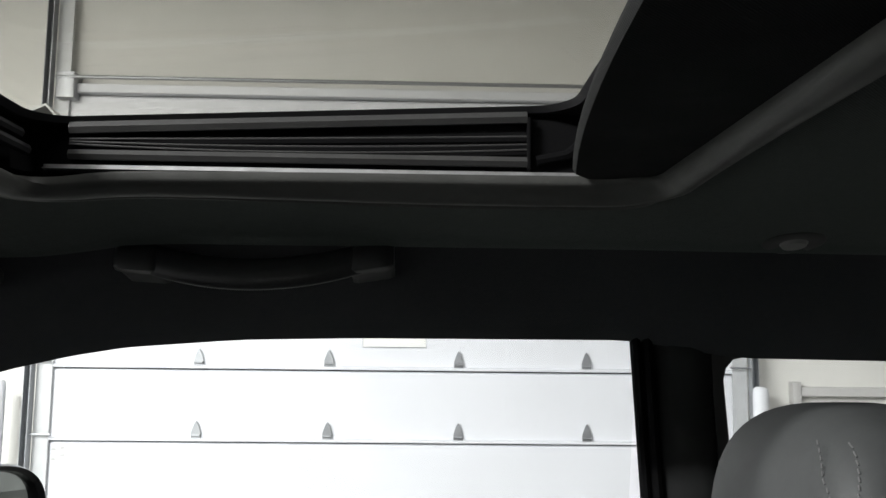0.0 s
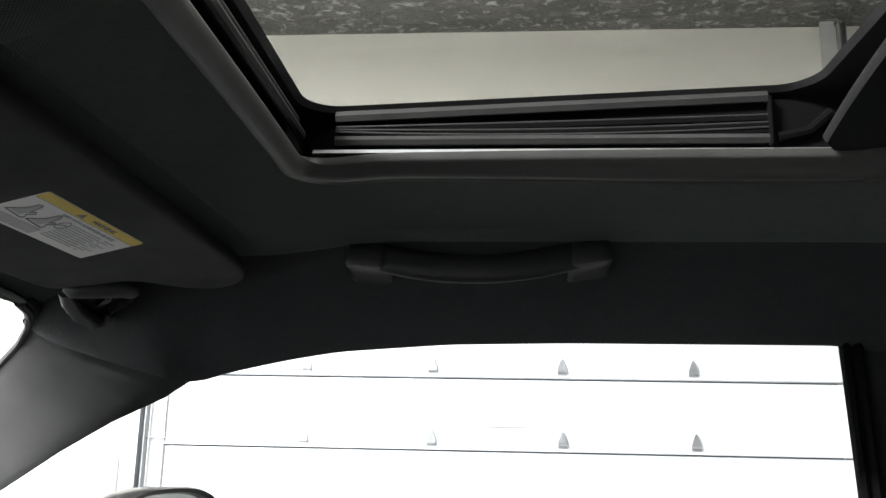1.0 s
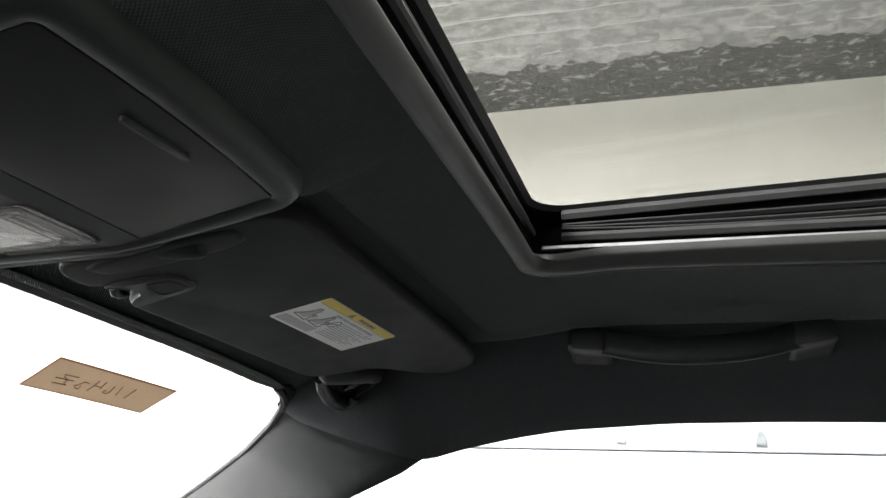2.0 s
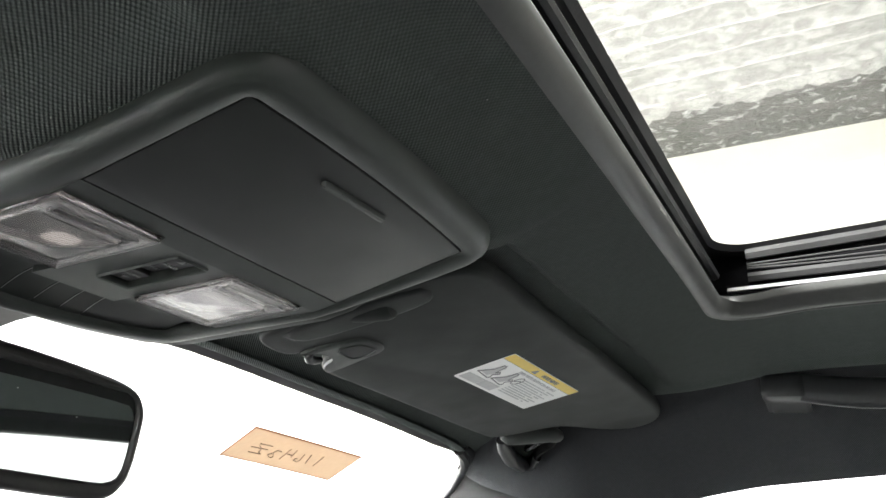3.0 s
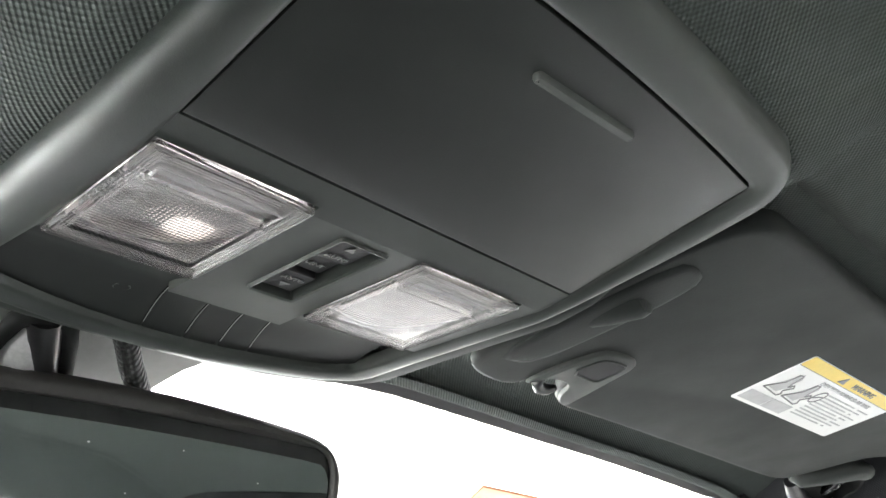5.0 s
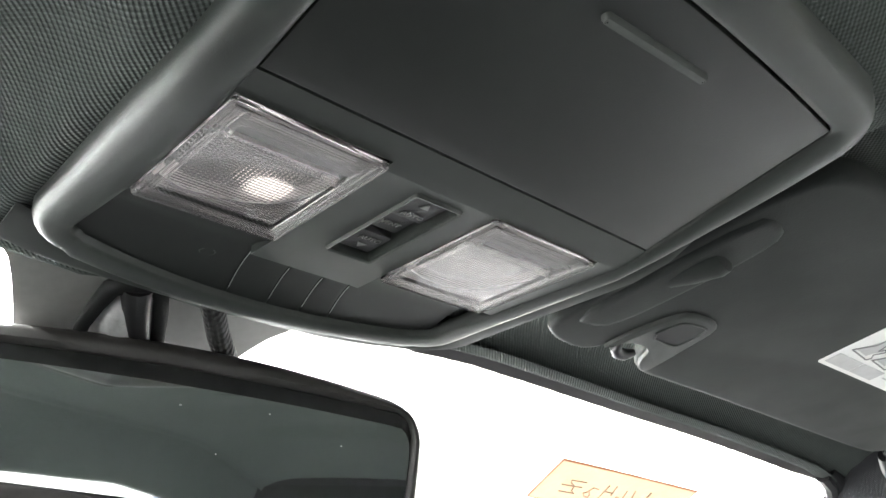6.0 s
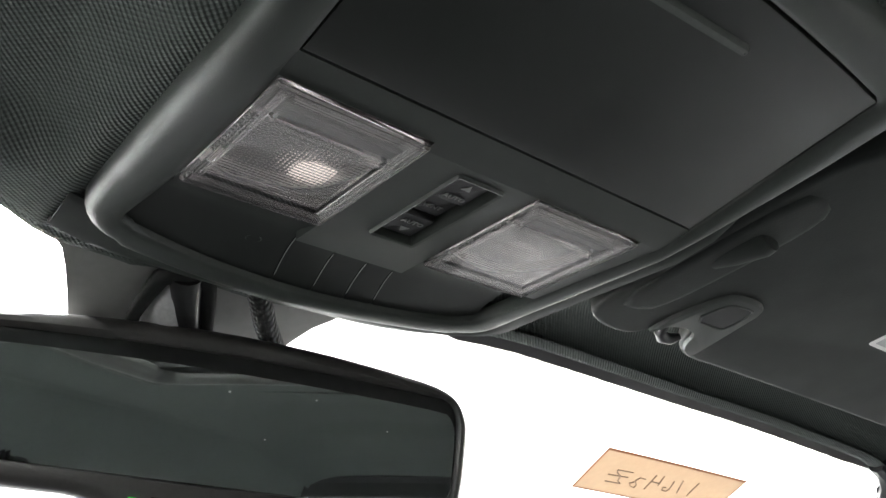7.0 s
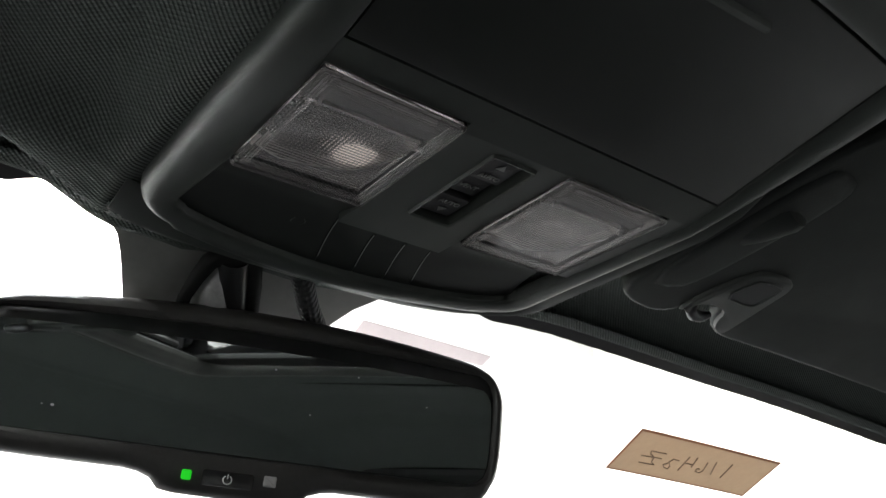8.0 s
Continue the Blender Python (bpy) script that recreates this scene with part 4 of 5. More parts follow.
part("lamp_panel", thick(lambda x, y: (x, y, con_z(x) + 0.0004), px, py, (0, 0, 0.009), hole), PLASTIC, con, "grey plastic lamp panel", False)
for x0, x1, y0, y1, warm in ((-0.4946, -0.4294, -0.0821, -0.0284, 1), (-0.4986, -0.4339, 0.0219, 0.0768, 0)):
    lens_o = rrect(x0, x1, y0, y1, 0.0015, 3)
    lens = part("map_lamp", plate(lens_o, lambda x, y: con_z(x) - 0.0006, 0.0012, 0.0004), CLEARLENS, con, "clear map lamp lens")
    lens.visible_shadow = False
    yc, wb = (y0 + y1) / 2, x1 - 0.0195
    # polished rim, and fine ribs along the rear and front edges
    part("lens_rim", rings([[(x, y, con_z(x) + dz) for x, y in inset(lens_o, d)] for d, dz in ((0.0001, -0.0002), (0.0003, -0.0013), (0.0010, -0.0017), (0.0017, -0.0013), (0.0020, -0.0006))]), RIM, lens, "polished raised lens rim").visible_shadow = False
    for k in range(4):
        for xr in (x1 - 0.0030 - 0.0011 * k, x0 + 0.0030 + 0.0011 * k):
            part("lens_rib", tube([(xr, y, con_z(xr) - 0.0007) for y in (y0 + 0.0025, yc, y1 - 0.0025)], 0.00032, 6), RIM, lens).visible_shadow = False
    for k in range(3):
        for yr in (y0 + 0.0030 + 0.0011 * k, y1 - 0.0030 - 0.0011 * k):
            part("lens_rib", tube([(x, yr, con_z(x) - 0.0007) for x in (x0 + 0.003, (x0 + x1) / 2, x1 - 0.003)], 0.00030, 6), RIM, lens).visible_shadow = False
    part("prism_panel", thick(lambda x, y: (x, y, con_z(x) + 0.0014), span(x0 + 0.0068, wb + 0.001, 6), span(y0 + 0.0058, y1 - 0.0058, 6), (0, 0, 0.0007)), LENS, lens, "panel of fine moulded prisms").visible_shadow = False
    # smooth window along the rear of the lens with a raised border
    o = rrect(wb, x1 - 0.0078, y0 + 0.0066, y1 - 0.0052, 0.0012, 3)
    part("lens_window", rings([[(x, y, con_z(x) + dz) for x, y in inset(o, d)] for d, dz in ((0, -0.0007), (0.0005, -0.0015), (0.0010, -0.0015), (0.0014, -0.0008))]), RIM, lens, "raised border of the lens window").visible_shadow = False

    def arc(y):
        k = (y - y0) / (y1 - y0)
        return lerp([(0, x0 + 0.0150), (0.25, x0 + 0.0105), (0.48, x0 + 0.0090 + 0.004 * warm), (0.62, x0 + 0.0125 + 0.003 * warm), (0.75, x0 + 0.0200), (0.84, x0 + 0.0290), (0.92, x0 + 0.0400)], k)

    def cup(u, v):
        y = y0 + (y1 - y0) * (0.03 + 0.87 * v)
        x = wb - 0.0005 + (arc(y) - wb + 0.0005) * u
        return (x, y, con_z(x) + 0.0030 + 0.015 * (max(0, 16 * u * (1 - u) * v * (1 - v))) ** 0.5)

    def tray(u, v):
        y = y0 + (y1 - y0) * v
        x = arc(y) + (x0 + 0.0003 - arc(y)) * u
        return (x, y, con_z(x) + 0.0028 + 0.0035 * step(0.25, 0.8, u))

    part("reflector", thick(cup, span(0, 1, 16), span(0, 1, 18), (0, 0, 0.002)), CHROME, lens, "silvered lamp reflector")
    part("reflector_lip", tube([(arc(y0 + (y1 - y0) * v) - 0.0002, y0 + (y1 - y0) * v, con_z(arc(y0 + (y1 - y0) * v)) + 0.0026) for v in span(0.04, 0.90, 20)], 0.0007, 6), PALE, lens, "pale curved lip of the reflector")
    part("lamp_tray", thick(tray, span(0, 1, 6), span(0, 1, 24), (0, 0, 0.002)), STRIP, lens, "dark inner lamp tray")
    part("lamp_tray", box(wb, x1 - 0.0004, y0 + 0.0003, y1 - 0.0003, con_z(wb) + 0.0042, con_z(wb) + 0.007), GREYTRAY, lens, "grey inner lamp tray")
    # The bar's pale colour stands for the white highlight behind the lens window.
    part("baffle", plate(rrect(x1 - 0.0070, x1 - 0.0050, y0 + 0.009, y1 - 0.0085, 0.0008, 3), lambda x, y: con_z(x) + 0.0014, 0.002, 0.0004), PALE, lens, "baffle bar, pale for the white highlight behind the lens window")
    # The left bulb's emission is added to make the hot spot in its lens.
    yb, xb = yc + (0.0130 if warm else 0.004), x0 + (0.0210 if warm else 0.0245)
    part("bulb", tube([(xb, yb + k, con_z(xb) + 0.0118) for k in (-0.0105, -0.0096, -0.0055, 0, 0.0050, 0.0085, 0.0098)], [0.002, 0.0060, 0.0078, 0.0080, 0.0070, 0.0045, 0.001], 14), BULB_GLOW if warm else BULB, lens, "frosted festoon bulb")
sw = part("roof_switch", join(plate(rrect(-0.4875, -0.4395, -0.009, 0.008, 0.001, 2), lambda x, y: con_z(x) + 0.0055, 0.004, 0.0004)), BLACK, con, "recessed black sunroof rocker switch")
for x0, x1, dz in ((-0.4865, -0.4715, 0.002), (-0.4705, -0.4575, 0.0038), (-0.4565, -0.4405, 0.002)):
    part("rocker", plate(rrect(x0, x1, -0.0075, 0.0065, 0.001, 2), lambda x, y: con_z(x) + dz, 0.004, 0.0007), BLACK, sw)
for text, x in (("AUTO", -0.4535), ("VENT", -0.4655), ("AUTO", -0.4770)):
    lettering("lettering", text, 0.0034, (x, -0.0005, con_z(x) + (0.0035 if text == "VENT" else 0.0016)), (0, 1, 0), (1, 0, 0), SWITCHINK, sw)
for x, d in ((-0.4455, 1), (-0.4815, -1)):
    z = con_z(x) + 0.0016
    part("arrow", rings([[(x + d * 0.0025, -0.0005, zz), (x - d * 0.0012, -0.0025, zz), (x - d * 0.0012, 0.0015, zz)] for zz in (z, z + 0.0003)], True, True), SWITCHINK, sw, "", False)
part("switch_surround", rings([[(x, y, con_z(x) + 0.0004) for x, y in rrect(-0.4895, -0.4375, -0.0110, 0.0100, 0.0012, 3)], [(x, y, con_z(x) - 0.0008) for x, y in rrect(-0.4890, -0.4380, -0.0104, 0.0094, 0.0012, 3)], [(x, y, con_z(x) - 0.0004) for x, y in rrect(-0.4880, -0.4390, -0.0096, 0.0086, 0.001, 3)], [(x, y, con_z(x) + 0.006) for x, y in rrect(-0.4878, -0.4392, -0.0092, 0.0082, 0.001, 3)]]), PLASTIC, con, "bevelled switch surround")
# button strip
cuts = [(-0.0822, -0.0905), (-0.0277, -0.0145), (-0.0092, 0.0046), (0.0062, 0.0210), (0.0190, 0.0357), (0.0745, 0.0905)]


def strip_z(x, y=0.0):
    return con_z(x) + 0.0012 + 0.0030 * step(-0.497, -0.512, x) - 0.0012 * step(-0.520, -0.550, x)


for i, ((a0, a1), (b0, b1)) in enumerate(zip(cuts, cuts[1:])):
    xs0 = -0.5125 if 0 < i < 4 else -0.4955

    def strip_f(u, v):
        end = -0.5425 - 0.0165 * (1 - ((a1 + (b1 - a1) * v) / 0.09) ** 2)
        x = xs0 + (end - xs0) * u
        w = max(0, (-0.500 - x) / 0.055) ** 1.5
        lo, hi = a0 + (a1 - a0) * w + 0.0003, b0 + (b1 - b0) * w - 0.0003
        y = lo + (hi - lo) * v
        return (x, y, strip_z(x) + 0.0002 * (abs(2 * v - 1) ** 30))

    part("button" if 0 < i < 4 else "strip_end", thick(strip_f, span(0, 1, 10), [0, 0.03, 0.1, 0.5, 0.9, 0.97, 1], (0, 0, 0.003)), STRIP, con, "smooth dark button" if 0 < i < 4 else "smooth dark strip beside the buttons")
    if i < 4:
        us = span(0.06 if i == 0 else 0.18, 0.86 if i == 0 else 0.80, 8)
        edge = [strip_f(u, 1) for u in us]
        part("slit", tube([(x, y + 0.0005, z - 0.0001) for x, y, z in edge], 0.00020, 6), SLIT, con, "pale line beside the groove between the buttons")
        part("groove", tube([(x, y + 0.0001, z) for x, y, z in edge], 0.00026, 6), MATTE, con, "dark groove between the buttons")
part("icon", tube([(-0.527 + 0.003 * math.cos(a), -0.038 + 0.003 * math.sin(a), strip_z(-0.527) - 0.0001) for a in span(0.4, 5.4, 12)], 0.0002, 5), RUBBER, con, "faint round icon")

# ---- passenger sun visor ----
vis_z = lambda x, y: 1.375 + 0.19 * (x + 0.393) - 0.028 * (y - 0.272)


def visor_outline():
    pts = [(-0.352, 0.150), (-0.352, 0.20), (-0.351, 0.30), (-0.350, 0.40), (-0.350, 0.50), (-0.351, 0.535), (-0.356, 0.560), (-0.366, 0.577), (-0.381, 0.584), (-0.398, 0.579), (-0.414, 0.558), (-0.427, 0.530),
           (-0.437, 0.508), (-0.448, 0.499), (-0.474, 0.494), (-0.494, 0.489), (-0.502, 0.480), (-0.5045, 0.465), (-0.505, 0.42), (-0.505, 0.34), (-0.5055, 0.27), (-0.5065, 0.225), (-0.5070, 0.209), (-0.5045, 0.1985),
           (-0.4990, 0.1905), (-0.4930, 0.1850), (-0.4875, 0.1825), (-0.4850, 0.176), (-0.4870, 0.167), (-0.4930, 0.1630), (-0.4995, 0.1615), (-0.5045, 0.157), (-0.5065, 0.145), (-0.5040, 0.130), (-0.4975, 0.121), (-0.475, 0.1185), (-0.42, 0.118), (-0.38, 0.119), (-0.362, 0.125), (-0.354, 0.136)]
    return pts


def bump_up(pts, n):
    """Smooth a closed outline by corner cutting."""
    for _ in range(n):
        out = []
        for a, b in zip(pts, pts[1:] + pts[:1]):
            out += [(a[0] * 0.75 + b[0] * 0.25, a[1] * 0.75 + b[1] * 0.25), (a[0] * 0.25 + b[0] * 0.75, a[1] * 0.25 + b[1] * 0.75)]
        pts = out
    return pts


V = bump_up(visor_outline(), 1)
visor = root("sun_visor", (-0.43, 0.34, 1.375), "charcoal sun visor folded up with a white and yellow warning label", "sun visor")
loops = []
for d, dz in ((0.0042, 0), (0.0022, 0.0003), (0.0008, 0.0012), (0, 0.0030), (0, 0.0080), (0.0015, 0.0110), (0.006, 0.0130)):
    loops.append([(x, y, vis_z(x, y) + dz) for x, y in inset(V, d)])
body = part("panel", rings(loops, True, True), VISOR, visor)
# clip end with its raised frame and the support rod bump
fr = bump_up([(-0.4960, 0.1590), (-0.4780, 0.1585), (-0.4570, 0.1640), (-0.4505, 0.1690), (-0.4485, 0.1870), (-0.4525, 0.1955), (-0.4700, 0.1985), (-0.4900, 0.2020), (-0.5020, 0.2035), (-0.5010, 0.1955), (-0.4945, 0.1880), (-0.4860, 0.1845), (-0.4830, 0.1760), (-0.4850, 0.1662), (-0.4915, 0.1622)], 1)
part("clip_frame", rings([[(x, y, vis_z(x, y) + 0.001) for x, y in fr], [(x, y, vis_z(x, y) - 0.0008) for x, y in inset(fr, 0.0002)], [(x, y, vis_z(x, y) - 0.0018) for x, y in inset(fr, 0.0007)], [(x, y, vis_z(x, y) - 0.0022) for x, y in inset(fr, 0.0016)]], False, True), CLIP, visor, "raised moulded frame of the visor clip")
# No hollow here: a flat dark plate stands in for the shaded recess.
rec = bump_up([(-0.4740, 0.1685), (-0.4590, 0.1705), (-0.4555, 0.1735), (-0.4535, 0.1865), (-0.4560, 0.1900), (-0.4715, 0.1912), (-0.4745, 0.1870)], 1)
part("clip_recess", plate(rec, lambda x, y: vis_z(x, y) - 0.0023, 0.002, 0.0001), DARK, visor, "flat dark plate standing in for the shaded recess of the clip frame")
part("clip_rim", tube([(x, y, vis_z(x, y) - 0.0023) for x, y in rec + rec[:2]], 0.0007, 8), CLIP, visor, "thin rim round the recess")
part("clip_pin", tube([(-0.4875, 0.1640, 1.3600), (-0.4925, 0.1660, 1.3580), (-0.4950, 0.1710, 1.3572), (-0.4950, 0.1765, 1.3572), (-0.4920, 0.1808, 1.3585)], [0.0018, 0.0030, 0.0034, 0.0030, 0.0018], 12), HANDLE, visor, "black visor retaining pin")
part("rod_cover", tube([(-0.470, 0.133, 1.3770), (-0.455, 0.1345, 1.3775), (-0.445, 0.1358, 1.3775), (-0.432, 0.138, 1.3775), (-0.419, 0.1400, 1.3785), (-0.4155, 0.1404, 1.3788), (-0.4140, 0.1406, 1.379)], [0.004, 0.0085, 0.0096, 0.0105, 0.0112, 0.0100, 0.007], 18), VISOR, visor, "rounded cover over the visor rod")
pad = bump_up([(-0.486, 0.124), (-0.484, 0.143), (-0.470, 0.1485), (-0.4548, 0.1498), (-0.43, 0.1508), (-0.405, 0.1505), (-0.390, 0.1470), (-0.386, 0.1350), (-0.390, 0.124), (-0.44, 0.1225)], 1)
part("moulded_pad", rings([[(x, y, vis_z(x, y) + 0.001) for x, y in pad], [(x, y, vis_z(x, y) - 0.0006) for x, y in inset(pad, 0.0008)], [(x, y, vis_z(x, y) - 0.0016) for x, y in inset(pad, 0.0025)], [(x, y, vis_z(x, y) - 0.0019) for x, y in inset(pad, 0.005)]], False, True), VISOR, visor, "low moulded pad round the visor rod")
# warning label
LU, LV = Vector((math.sin(radians(1.6)), math.cos(radians(1.6)), 0)), Vector((math.cos(radians(8)), -math.sin(radians(8)), 0))
for q in (LU, LV):
    q.z = 0.19 * q.x - 0.028 * q.y
LO = Vector((-0.4445, 0.2820, 0))


def on_visor(a, b, d):
    p = LO + LU * a + LV * b
    return (p.x, p.y, vis_z(p.x, p.y) - d)


def flat(a0, a1, b0, b1, d, h=0.00025, r=0.0):
    o = rrect(a0, a1, b0, b1, r, 3) if r else [(a0, b0), (a1, b0), (a1, b1), (a0, b1)]
    return rings([[on_visor(a, b, d) for a, b in o], [on_visor(a, b, d + h) for a, b in o]], True, True)


LW, LH = 0.1310, 0.0535
label = part("warning_label", flat(0, LW, 0, LH, -0.0001, 0.0004, 0.002), PAPER, visor, "white warning label with a yellow heading band", False)
part("heading_band", flat(0.0003, LW - 0.0003, LH - 0.0095, LH - 0.0003, 0.0003, 0.0002, 0.0015), YELLOW, label, "yellow heading band", False)
part("rule", flat(0.0005, LW - 0.0005, LH - 0.0099, LH - 0.0095, 0.0003), INK, label, "", False)
lettering("lettering", "WARNING", 0.0066, on_visor(LW * 0.60, LH - 0.0073, 0.0006), LU, LV, INK, label)
part("sign", rings([[on_visor(a, b, d) for a, b in ((0.0455, LH - 0.0078), (0.0535, LH - 0.0078), (0.0495, LH - 0.0018))] for d in (0.0005, 0.0008)], True, True), INK, label, "black warning triangle", False)
lettering("lettering", "EVEN WITH ADVANCED AIR BAGS", 0.0046, on_visor(0.0745, LH - 0.0158, 0.0005), LU, LV, GREYINK, label)
for i in range(9):
    b = LH - 0.0205 - 0.0031 * i
    for a0, a1 in ((0.0615, 0.0840), (0.0852, 0.1010 + 0.004 * (i % 2)), (0.1062, 0.1215 - 0.006 * (i % 3))):
        part("text_bar", flat(a0, a1, b, b + 0.0010, 0.0003), GREYINK, label, "", False)
for a0, a1 in ((0.0035, 0.0300), (0.0312, 0.0560)):
    part("text_block", flat(a0, a1, 0.0030, 0.0128, 0.0003), GREYINK, label, "grey block of fine print", False)
seat_o = [(0.006, 0.0185), (0.026, 0.0160), (0.0275, 0.0185), (0.0245, 0.0215), (0.0285, 0.0265), (0.0255, 0.0285), (0.0225, 0.0255), (0.0185, 0.0375), (0.0150, 0.0375), (0.0145, 0.0285)]
body_o = [(0.009, 0.0200), (0.021, 0.0185), (0.0225, 0.0225), (0.0265, 0.0262), (0.0222, 0.0290), (0.0225, 0.0345), (0.0180, 0.0390), (0.0150, 0.0355), (0.0128, 0.0290)]
for shift in (0.0, 0.0245):
    o = [(a + shift, b - shift * 0.04) for a, b in seat_o]
    part("pictogram", tube([on_visor(a, b, 0.0004) for a, b in o + o[:1]], 0.0005, 5), INK, label, "plain dark seat outline")
    part("pictogram", rings([[on_visor(a + shift, b - shift * 0.04, d) for a, b in body_o] for d in (0.0002, 0.0005)], True, True), GREYINK, label, "plain grey shape on the seat outline", False)
part("pictogram", tube([on_visor(0.0575 + 0.0045 * math.cos(t), 0.0285 + 0.0062 * math.sin(t), 0.0004) for t in span(0, 6.283, 20)], 0.0004, 5), INK, label, "round pictogram outline")
part("pictogram", tube([on_visor(0.0545, 0.0265, 0.0004), on_visor(0.0575, 0.0290, 0.0004), on_visor(0.0612, 0.0300, 0.0004)], 0.0004, 5), INK, label, "spoke of the round pictogram")
# driver's visor: the same shape mirrored, without the label
v_root = root("sun_visor", (-0.43, -0.356, 1.375), "plain charcoal driver's sun visor folded up beside the console", "sun visor")
for ob in list(visor.children):
    if ob.name.split(".")[0] == "warning_label":
        continue
    me = ob.data.copy()
    for q in me.vertices:
        q.co.y = -q.co.y - 0.035
    me.flip_normals()
    twin = new(ob.name.split(".")[0], me)
    twin.parent = v_root
# pivot bracket
piv = root("visor_pivot", (-0.48, 0.54, 1.36), "glossy dark plastic visor pivot bracket on the headliner", "visor bracket")
PV = bump_up([(-0.500, 0.4965), (-0.486, 0.501), (-0.470, 0.512), (-0.456, 0.527), (-0.459, 0.556), (-0.472, 0.578), (-0.488, 0.580), (-0.505, 0.605), (-0.517, 0.600), (-0.5205, 0.565), (-0.511, 0.5276)], 2)
pz = lambda x, y: 1.3525 - 0.13 * (y - 0.53) + 0.30 * (x + 0.48)
part("cup", rings([[(x, y, pz(x, y) + 0.024) for x, y in inset(PV, -0.001)], [(x, y, pz(x, y) + 0.003) for x, y in PV], [(x, y, pz(x, y) + 0.0005) for x, y in inset(PV, 0.0015)], [(x, y, pz(x, y) + 0.001) for x, y in inset(PV, 0.0035)], [(x, y, pz(x, y) + 0.009) for x, y in inset(PV, 0.006)]], False, True), PILLAR, piv, "dark plastic cup")


def pivot_bar(name, pts, rad, material, label, squash=1.0):
    part(name, tube([(x, y, pz(x, y) + h) for x, y, h in pts], rad, 12, squash), material, piv, label)


pivot_bar("pivot_arm", [(-0.4985, 0.5015, 0.004), (-0.4940, 0.5040, 0.0), (-0.4830, 0.5090, -0.0005), (-0.4700, 0.5200, -0.0005), (-0.4610, 0.5320, 0.0), (-0.4600, 0.5480, 0.002), (-0.465, 0.560, 0.006)], [0.005, 0.0076, 0.0088, 0.0092, 0.0084, 0.007, 0.004], CLIP, "rounded glossy pivot arm", 1.2)
pivot_bar("rim", [(-0.5030, 0.5080, 0.002), (-0.5085, 0.530, 0.0005), (-0.5140, 0.560, 0.0), (-0.5140, 0.588, 0.0005), (-0.5070, 0.598, 0.002), (-0.496, 0.588, 0.003)], [0.005, 0.0074, 0.0082, 0.0082, 0.0072, 0.005], HANDLE, "rounded rim of the cup")
pivot_bar("rib", [(-0.476, 0.545, 0.004), (-0.484, 0.553, 0.0035), (-0.494, 0.558, 0.0045), (-0.500, 0.566, 0.006)], [0.0025, 0.0042, 0.0038, 0.002], GLOSS, "moulded rib")
pivot_bar("screw_boss", [(-0.481, 0.540, 0.009), (-0.481, 0.540, 0.004), (-0.481, 0.540, 0.0033)], [0.006, 0.0055, 0.0035], GLOSS, "screw boss")

# ---- grab handle ----
hand = root("grab_handle", (-0.14, 0.575, 1.395), "black curved passenger grab handle over the door", "grab handle")
han_mid = lambda k: 1.3967 - 0.0145 * (1 - (2 * k - 1) ** 2) + 0.004 * k
bar = []
for i in range(25):
    k = i / 24
    p = Vector((-0.228 + 0.186 * k, 0.566 - 0.010 * math.sin(math.pi * k), han_mid(k) - 0.0010))
    bar.append([(p.x, p.y + 0.010 * math.cos(a) * (1 if math.cos(a) > 0 else 0.8), p.z + 0.0140 * math.copysign(abs(math.sin(a)) ** 0.75, math.sin(a)) + 0.0035 * math.cos(a)) for a in span(0, 2 * math.pi * 15 / 16, 15)])
part("grip", rings(bar, True, True), HANDLE, hand, "curved soft grip")
for x0, x1, dz, tilt in ((-0.261, -0.222, 0.0075, -0.001), (-0.052, -0.013, 0.0115, 0.003)):
    o = [(0.575, 1.3755 + dz), (0.560, 1.3760 + dz), (0.5555, 1.3780 + dz), (0.5545, 1.3815 + dz), (0.5555, 1.392 + dz), (0.558, 1.399 + dz), (0.563, 1.402 + dz), (0.60, 1.402 + dz), (0.62, 1.38 + dz), (0.60, 1.370 + dz)]
    sec = []
    for k in (0.0, 0.06, 0.15, 0.85, 0.94, 1.0):
        e = 0.004 * (1 - math.sin(math.pi * min(k, 1 - k, 0.15) / 0.3))
        sec.append([(x0 + (x1 - x0) * k, y + e, z + tilt * (k - 0.5) * 2 + (0.5 * e if z < 1.39 else -0.5 * e)) for y, z in o])
    part("end_cap", rings(sec, True, True), HANDLE, hand, "dark end cap")

# small round lamp in the headliner
hook = root("ceiling_lamp", (0.341, 0.540, head_z(0.341, 0.540)), "small round grey lamp set in the headliner", "ceiling lamp")
for nm, rad, low, material in (("bezel", 0.027, 0.0030, RUBBER), ("lens", 0.012, 0.0045, GREYTRAY)):
    prof = [(rad, 0.002), (rad, -low * 0.4), (rad * 0.85, -low), (rad * 0.5, -low * (1.0 if nm == "lens" else 0.5))]
    part(nm, rings([[(0.341 + r * math.cos(a * math.pi / 14), 0.540 + r * math.sin(a * math.pi / 14), head_z(0.341, 0.540 + r * math.sin(a * math.pi / 14)) + z) for a in range(28)] for r, z in prof], True, True), material, hook)

# ---- rear-view mirror ----
MN = Vector((0.9191, -0.3939, -0.0588)).normalized()
MU = Vector((0.3939, 0.9191, 0))
MV = MN.cross(MU)
rot = radians(-4.16)
MU, MV = MU * math.cos(rot) + MV * math.sin(rot), MV * math.cos(rot) - MU * math.sin(rot)
MO = Vector((-0.6051, -0.0178, 1.306))
mir = root("rear_view_mirror", MO, "black rear-view mirror with a green indicator light and power button", "rear-view mirror")


